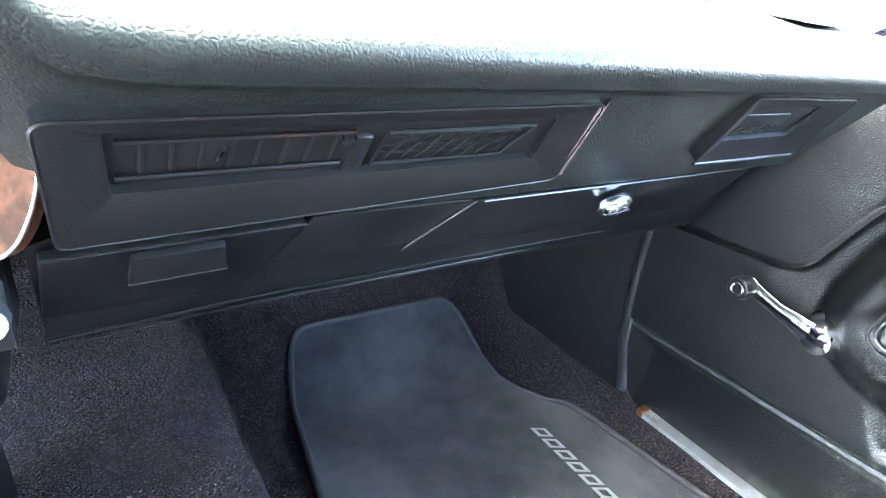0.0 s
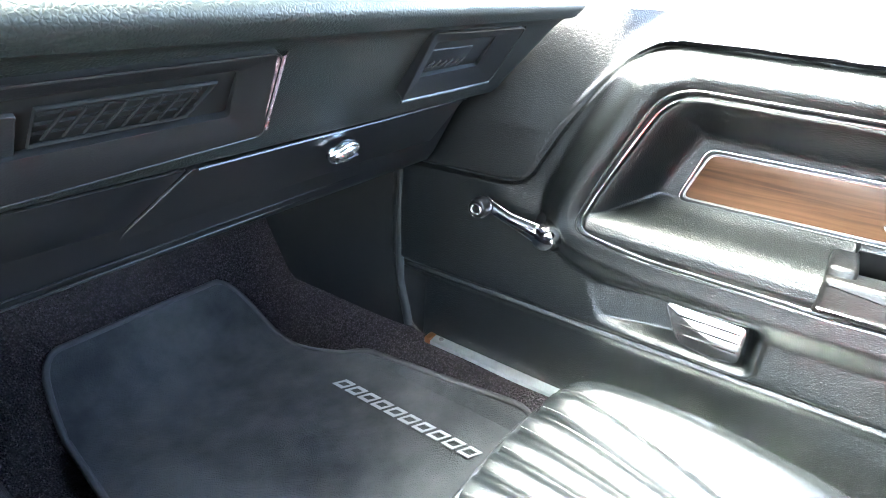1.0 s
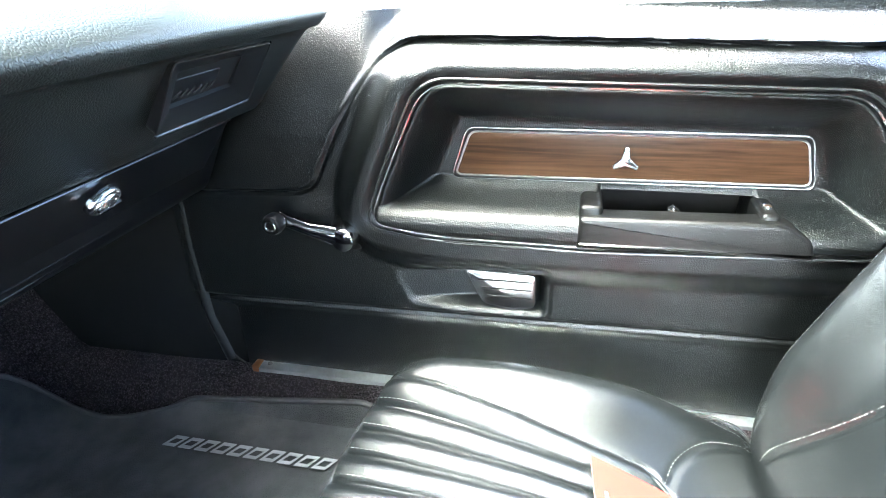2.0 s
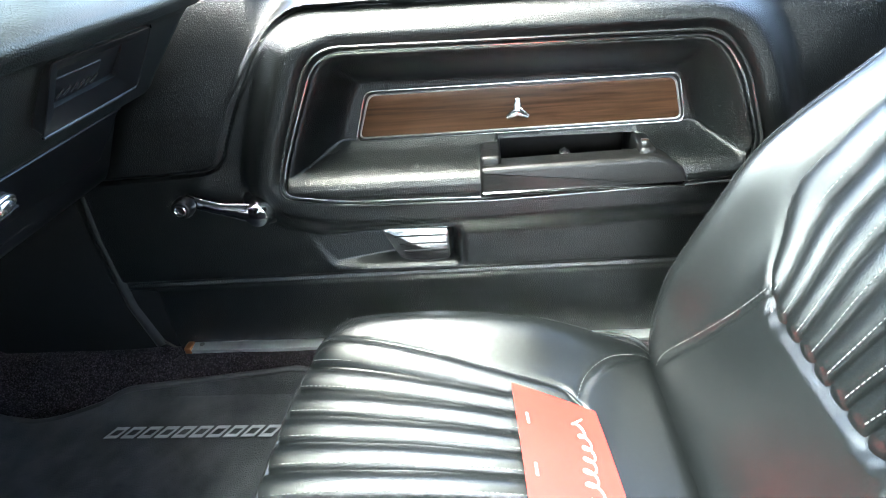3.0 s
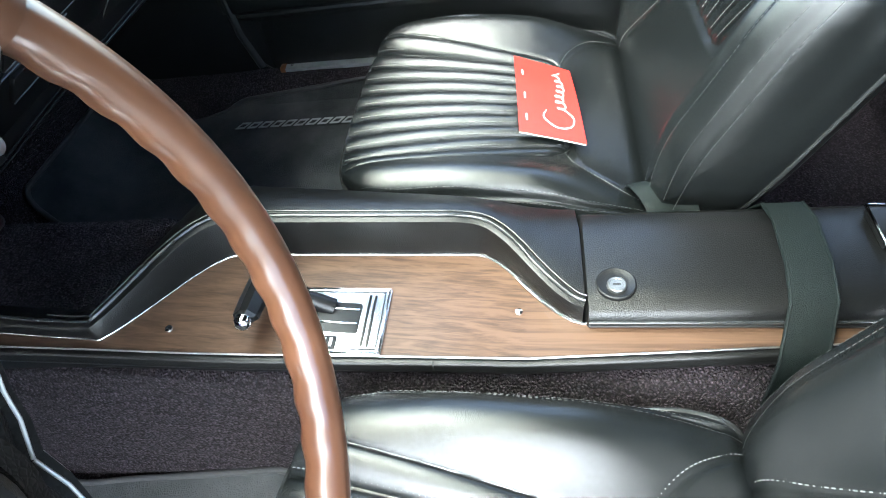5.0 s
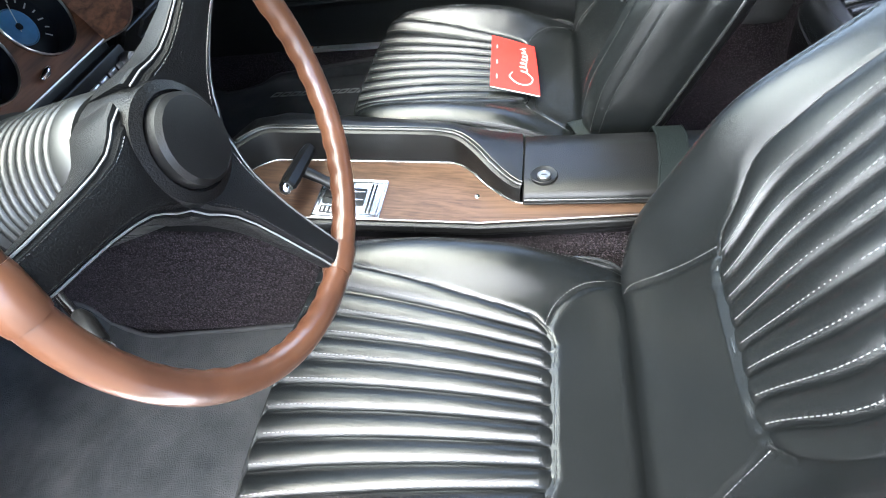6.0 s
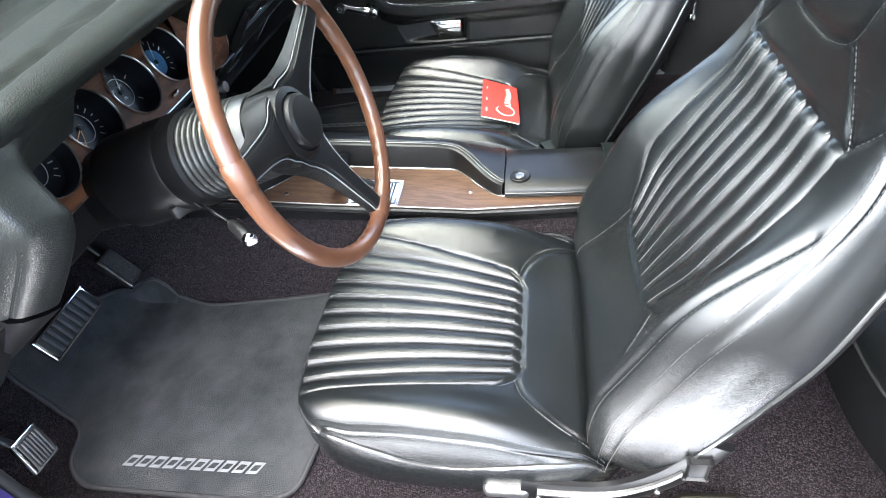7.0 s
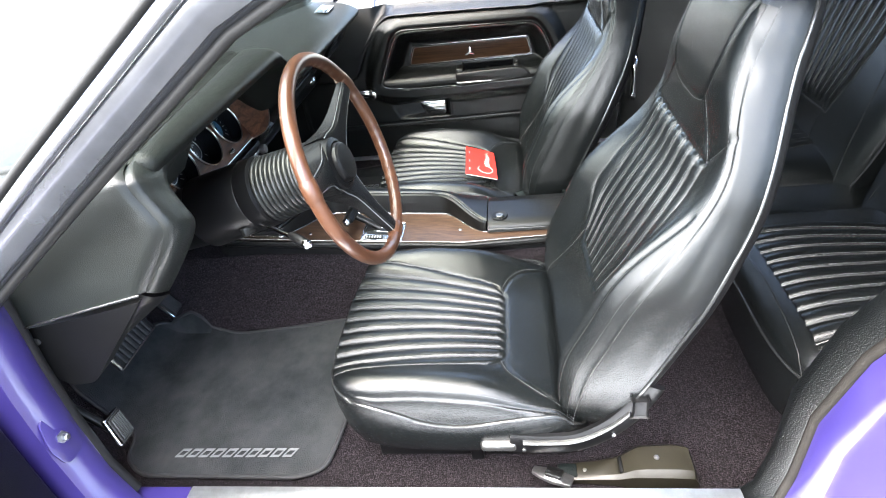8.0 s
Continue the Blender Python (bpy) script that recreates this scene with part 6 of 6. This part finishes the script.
# ---- pedals ----
def pedal(name, label, m, w, h, ribs, along=False):
    p = thing(name, label, "pedal")
    part("pad", prism(rounded([(-w, -h), (w, -h), (w, h), (-w, h)], 0.006), 0.010, m, 0.003), RUBBER, p)
    w2, h2 = w + 0.006, h + 0.005
    part("pad_rim", prism(rounded([(-w2, -h2), (w2, -h2), (w2, h2), (-w2, h2)], 0.006), 0.007, m, 0.004), CHROME, p, "bright pedal surround")
    for k in range(ribs):
        t = (k + 0.5) / ribs * 2 - 1
        if along:
            part("rib", rbox(t * w * 0.88 - w / ribs * 0.5, t * w * 0.88 + w / ribs * 0.5, -h * 0.9, h * 0.9, 0.009, 0.0125, 0.0008, 1, m), RIB, p)
        else:
            part("rib", rbox(-w * 0.9, w * 0.9, t * h * 0.88 - h / ribs * 0.5, t * h * 0.88 + h / ribs * 0.5, 0.009, 0.0125, 0.0008, 1, m), RIB, p)
    return p


b = pedal("brake_pedal", "wide black rubber brake pedal with bright rim", axes((-0.374, 0.850, 0.170), (1, 0, 0), (0, 0.45, 0.89)), 0.068, 0.024, 8, True)
part("arm", tube([(-0.36, 0.862, 0.172), (-0.355, 0.92, 0.29), (-0.35, 0.90, 0.45)], 0.008, 8), SATIN, b)
b = pedal("accelerator_pedal", "ribbed rubber accelerator pedal with bright rim", axes((-0.172, 0.890, 0.122), (1, 0, 0), (0, 0.55, 0.83)), 0.022, 0.042, 7, True)
part("arm", tube([(-0.174, 0.905, 0.14), (-0.18, 0.97, 0.27), (-0.185, 1.01, 0.40)], 0.006, 8), SATIN, b)
b = pedal("parking_brake_pedal", "small ribbed parking brake pedal with bright rim", axes((-0.645, 0.700, 0.205), (0.93, 0.2, -0.3), (0.2, 0.35, 0.92)), 0.021, 0.024, 6, True)
part("arm", tube([(-0.648, 0.712, 0.205), (-0.655, 0.77, 0.29), (-0.664, 0.78, 0.45)], 0.008, 8), SATIN, b)


# ---- mat lettering drawn as plain slanted bars, booklet script, belts, small trim ----
def mat_bars(x, z, y0, y1, s):
    """Ten plain slanted marks along the mat's edge. s: 1 when they stand with their feet to smaller x."""
    n = 10
    for k in range(n):
        t0, t1 = (k + 0.10) / n, (k + 0.86) / n
        a, b = y0 + (y1 - y0) * t0, y0 + (y1 - y0) * t1
        sl = (y1 - y0) / n * 0.42
        h = 0.021 * s
        o = [(x - h / 2, a), (x - h / 2, b), (x + h / 2, b + sl), (x + h / 2, a + sl)]
        c = (sum(p[0] for p in o) / 4, sum(p[1] for p in o) / 4)
        inner = [(c[0] + (p[0] - c[0]) * 0.52, c[1] + (p[1] - c[1]) * 0.66) for p in o]
        bm = bmesh.new()
        A, B, C, D = ([bm.verts.new((p[0], p[1], zz)) for p in pts] for pts, zz in ((o, z), (o, z + 0.0012), (inner, z + 0.0012), (inner, z)))
        for f, g in ((A, B), (B, C), (C, D)):
            for i in range(4):
                bm.faces.new((f[i], f[(i + 1) % 4], g[(i + 1) % 4], g[i]))
        yield from_bm(bm)


for ob in [o for o in scene.objects if o.name.startswith("floor_mat")]:
    drv = "driver" in ob["label"]
    for me in (mat_bars(-0.557, 0.0112, 0.708, 0.443, 1) if drv else mat_bars(0.563, 0.0412, 0.452, 0.715, -1)):
        part("printed_mark", me, SILVER, ob)


def booklet_script():
    bk = bpy.data.objects["booklet"]
    pts = [(0.30, 0.55), (0.21, 0.60), (0.12, 0.42), (0.15, 0.20), (0.26, 0.13), (0.34, 0.24)]
    pts += [(0.36 + 0.46 * t - 0.026 * math.sin(12 * math.pi * t), 0.28 + (0.075 - 0.03 * t) * math.cos(12 * math.pi * t) + 0.03 * math.sin(7 * t)) for t in np.linspace(0, 1, 60)] + [(0.88, 0.22)]
    part("script_stroke", tube([on_booklet(p.x, p.y, 0.0044) for p in spline([(a, b, 0) for a, b in pts], 5)], 0.0011, 5), WHITE_PRINT, bk, "white flowing stroke")
    for u in (0.14, 0.40, 0.72):
        part("print_bar", booklet_sheet(u, u + 0.07, 0.86, 0.885, 0.0044, 0.0048, 3, 2), WHITE_PRINT, bk)


booklet_script()


def belts():
    b = thing("lap_belt", "black webbing belt end tucked beside the passenger seat", "seat belt")
    rings = []
    path = spline([(0.212, -0.070, 0.085), (0.204, -0.068, 0.130), (0.190, -0.066, 0.170), (0.174, -0.068, 0.190), (0.154, -0.073, 0.192), (0.136, -0.078, 0.182), (0.124, -0.080, 0.165), (0.118, -0.080, 0.13)], 5)
    for i, p in enumerate(path):
        t = i / (len(path) - 1)
        w, fold = 0.036 - 0.018 * abs(t - 0.5), 0.007 * math.sin(5 * t + 0.6)
        row = [(p.x + 0.010 * k * (1 - t), p.y + 0.008 + w * k - 0.012 * t, p.z + fold * math.sin(2.6 * k + 3 * t) - 0.004 * k * k) for k in (-1, -0.6, -0.2, 0.2, 0.6, 1)]
        rings.append(row + [(x - 0.0008, y, z - 0.0016) for x, y, z in reversed(row)])
    part("webbing", loft(rings, sharp=60), BELT, b)
    c = thing("belt_buckle", "worn metal belt tongue on the carpet by the driver seat", "seat belt")
    m = axes((-0.628, -0.085, 0.03), (0.35, 0.9, 0.0), (-0.9, 0.35, 0.25))
    part("tongue", prism(rounded([(-0.03, -0.014), (0.005, -0.018), (0.03, -0.012), (0.045, -0.008), (0.045, 0.008), (0.03, 0.014), (0.005, 0.018), (-0.03, 0.014)], 0.004), 0.006, m, 0.002), STEEL, c)
    part("tongue_cover", prism(rounded([(-0.012, -0.012), (0.02, -0.012), (0.02, 0.012), (-0.012, 0.012)], 0.004), 0.008, m @ Matrix.Translation((0, 0, 0.006)), 0.002), ALU, c)
    r = thing("belt_retractor_cover", "olive brown moulded plastic cover on the carpet behind the driver seat", "cover")
    rings = []
    for y, h, w in ((-0.11, 0.012, 0.018), (-0.16, 0.018, 0.020), (-0.20, 0.026, 0.024), (-0.225, 0.044, 0.030), (-0.24, 0.050, 0.034), (-0.30, 0.052, 0.036), (-0.325, 0.046, 0.034), (-0.335, 0.02, 0.030)):
        rings.append([(-0.60 - w, y, 0.0), (-0.60 - w, y, h * 0.8), (-0.60 - w * 0.7, y, h), (-0.60 + w * 0.7, y, h), (-0.60 + w, y, h * 0.8), (-0.60 + w, y, 0.0)])
    part("cover", loft(rings, sharp=30), OLIVE, r)
    part("strap_slot", rbox(-0.616, -0.584, -0.206, -0.200, 0.018, 0.034, 0.001, 1), VENT_AND_SHADE, r)
    for y, z in ((-0.265, 0.0512), (-0.14, 0.0135)):
        part("cover_screw", lathe([(0.005, 0), (0.0045, 0.002), (0, 0.003)], 12, Matrix.Translation((-0.60, y, z))), STEEL, r)
    part("strap_end", rbox(-0.614, -0.586, -0.125, -0.09, 0.008, 0.016, 0.002, 2), BELT, r)


belts()


def quarter_crank():
    q = thing("quarter_window_crank", "chrome window crank on the rear quarter panel", "window crank")
    part("crank_arm", tube([(0.664, -0.434, 0.382), (0.652, -0.434, 0.378), (0.650, -0.434, 0.34), (0.650, -0.434, 0.30), (0.652, -0.434, 0.272)], [0.014, 0.015, 0.010, 0.009, 0.012], 10), CHROME, q)
    part("crank_knob", lathe([(0.008, 0), (0.011, 0.004), (0.010, 0.018), (0, 0.02)], 14, axes((0.652, -0.434, 0.268), (0, 0, 1), (0, 1, 0))), CHROME, q)
    part("crank_boss", lathe([(0.020, 0), (0.016, 0.012), (0, 0.013)], 18, axes((0.680, -0.434, 0.384), (0, 0, 1), (0, 1, 0))), PLASTIC, q)


quarter_crank()


def mirror():
    w = thing("door_mirror", "small plum purple door mirror outside the passenger window", "mirror")
    rings = []
    for t in np.linspace(0, 1, 9):
        r = math.sin(math.pi * (0.08 + 0.84 * t)) ** 0.6
        rings.append([(0.86 + 0.036 * r * math.cos(a), 0.40 + 0.05 * t, 0.650 + 0.024 * r * math.sin(a)) for a in np.linspace(0, 2 * math.pi, 16, endpoint=False)])
    part("shell", loft(rings), PAINT, w)
    part("stalk", tube([(0.79, 0.42, 0.595), (0.85, 0.42, 0.645)], 0.009, 8), PAINT, w)


mirror()
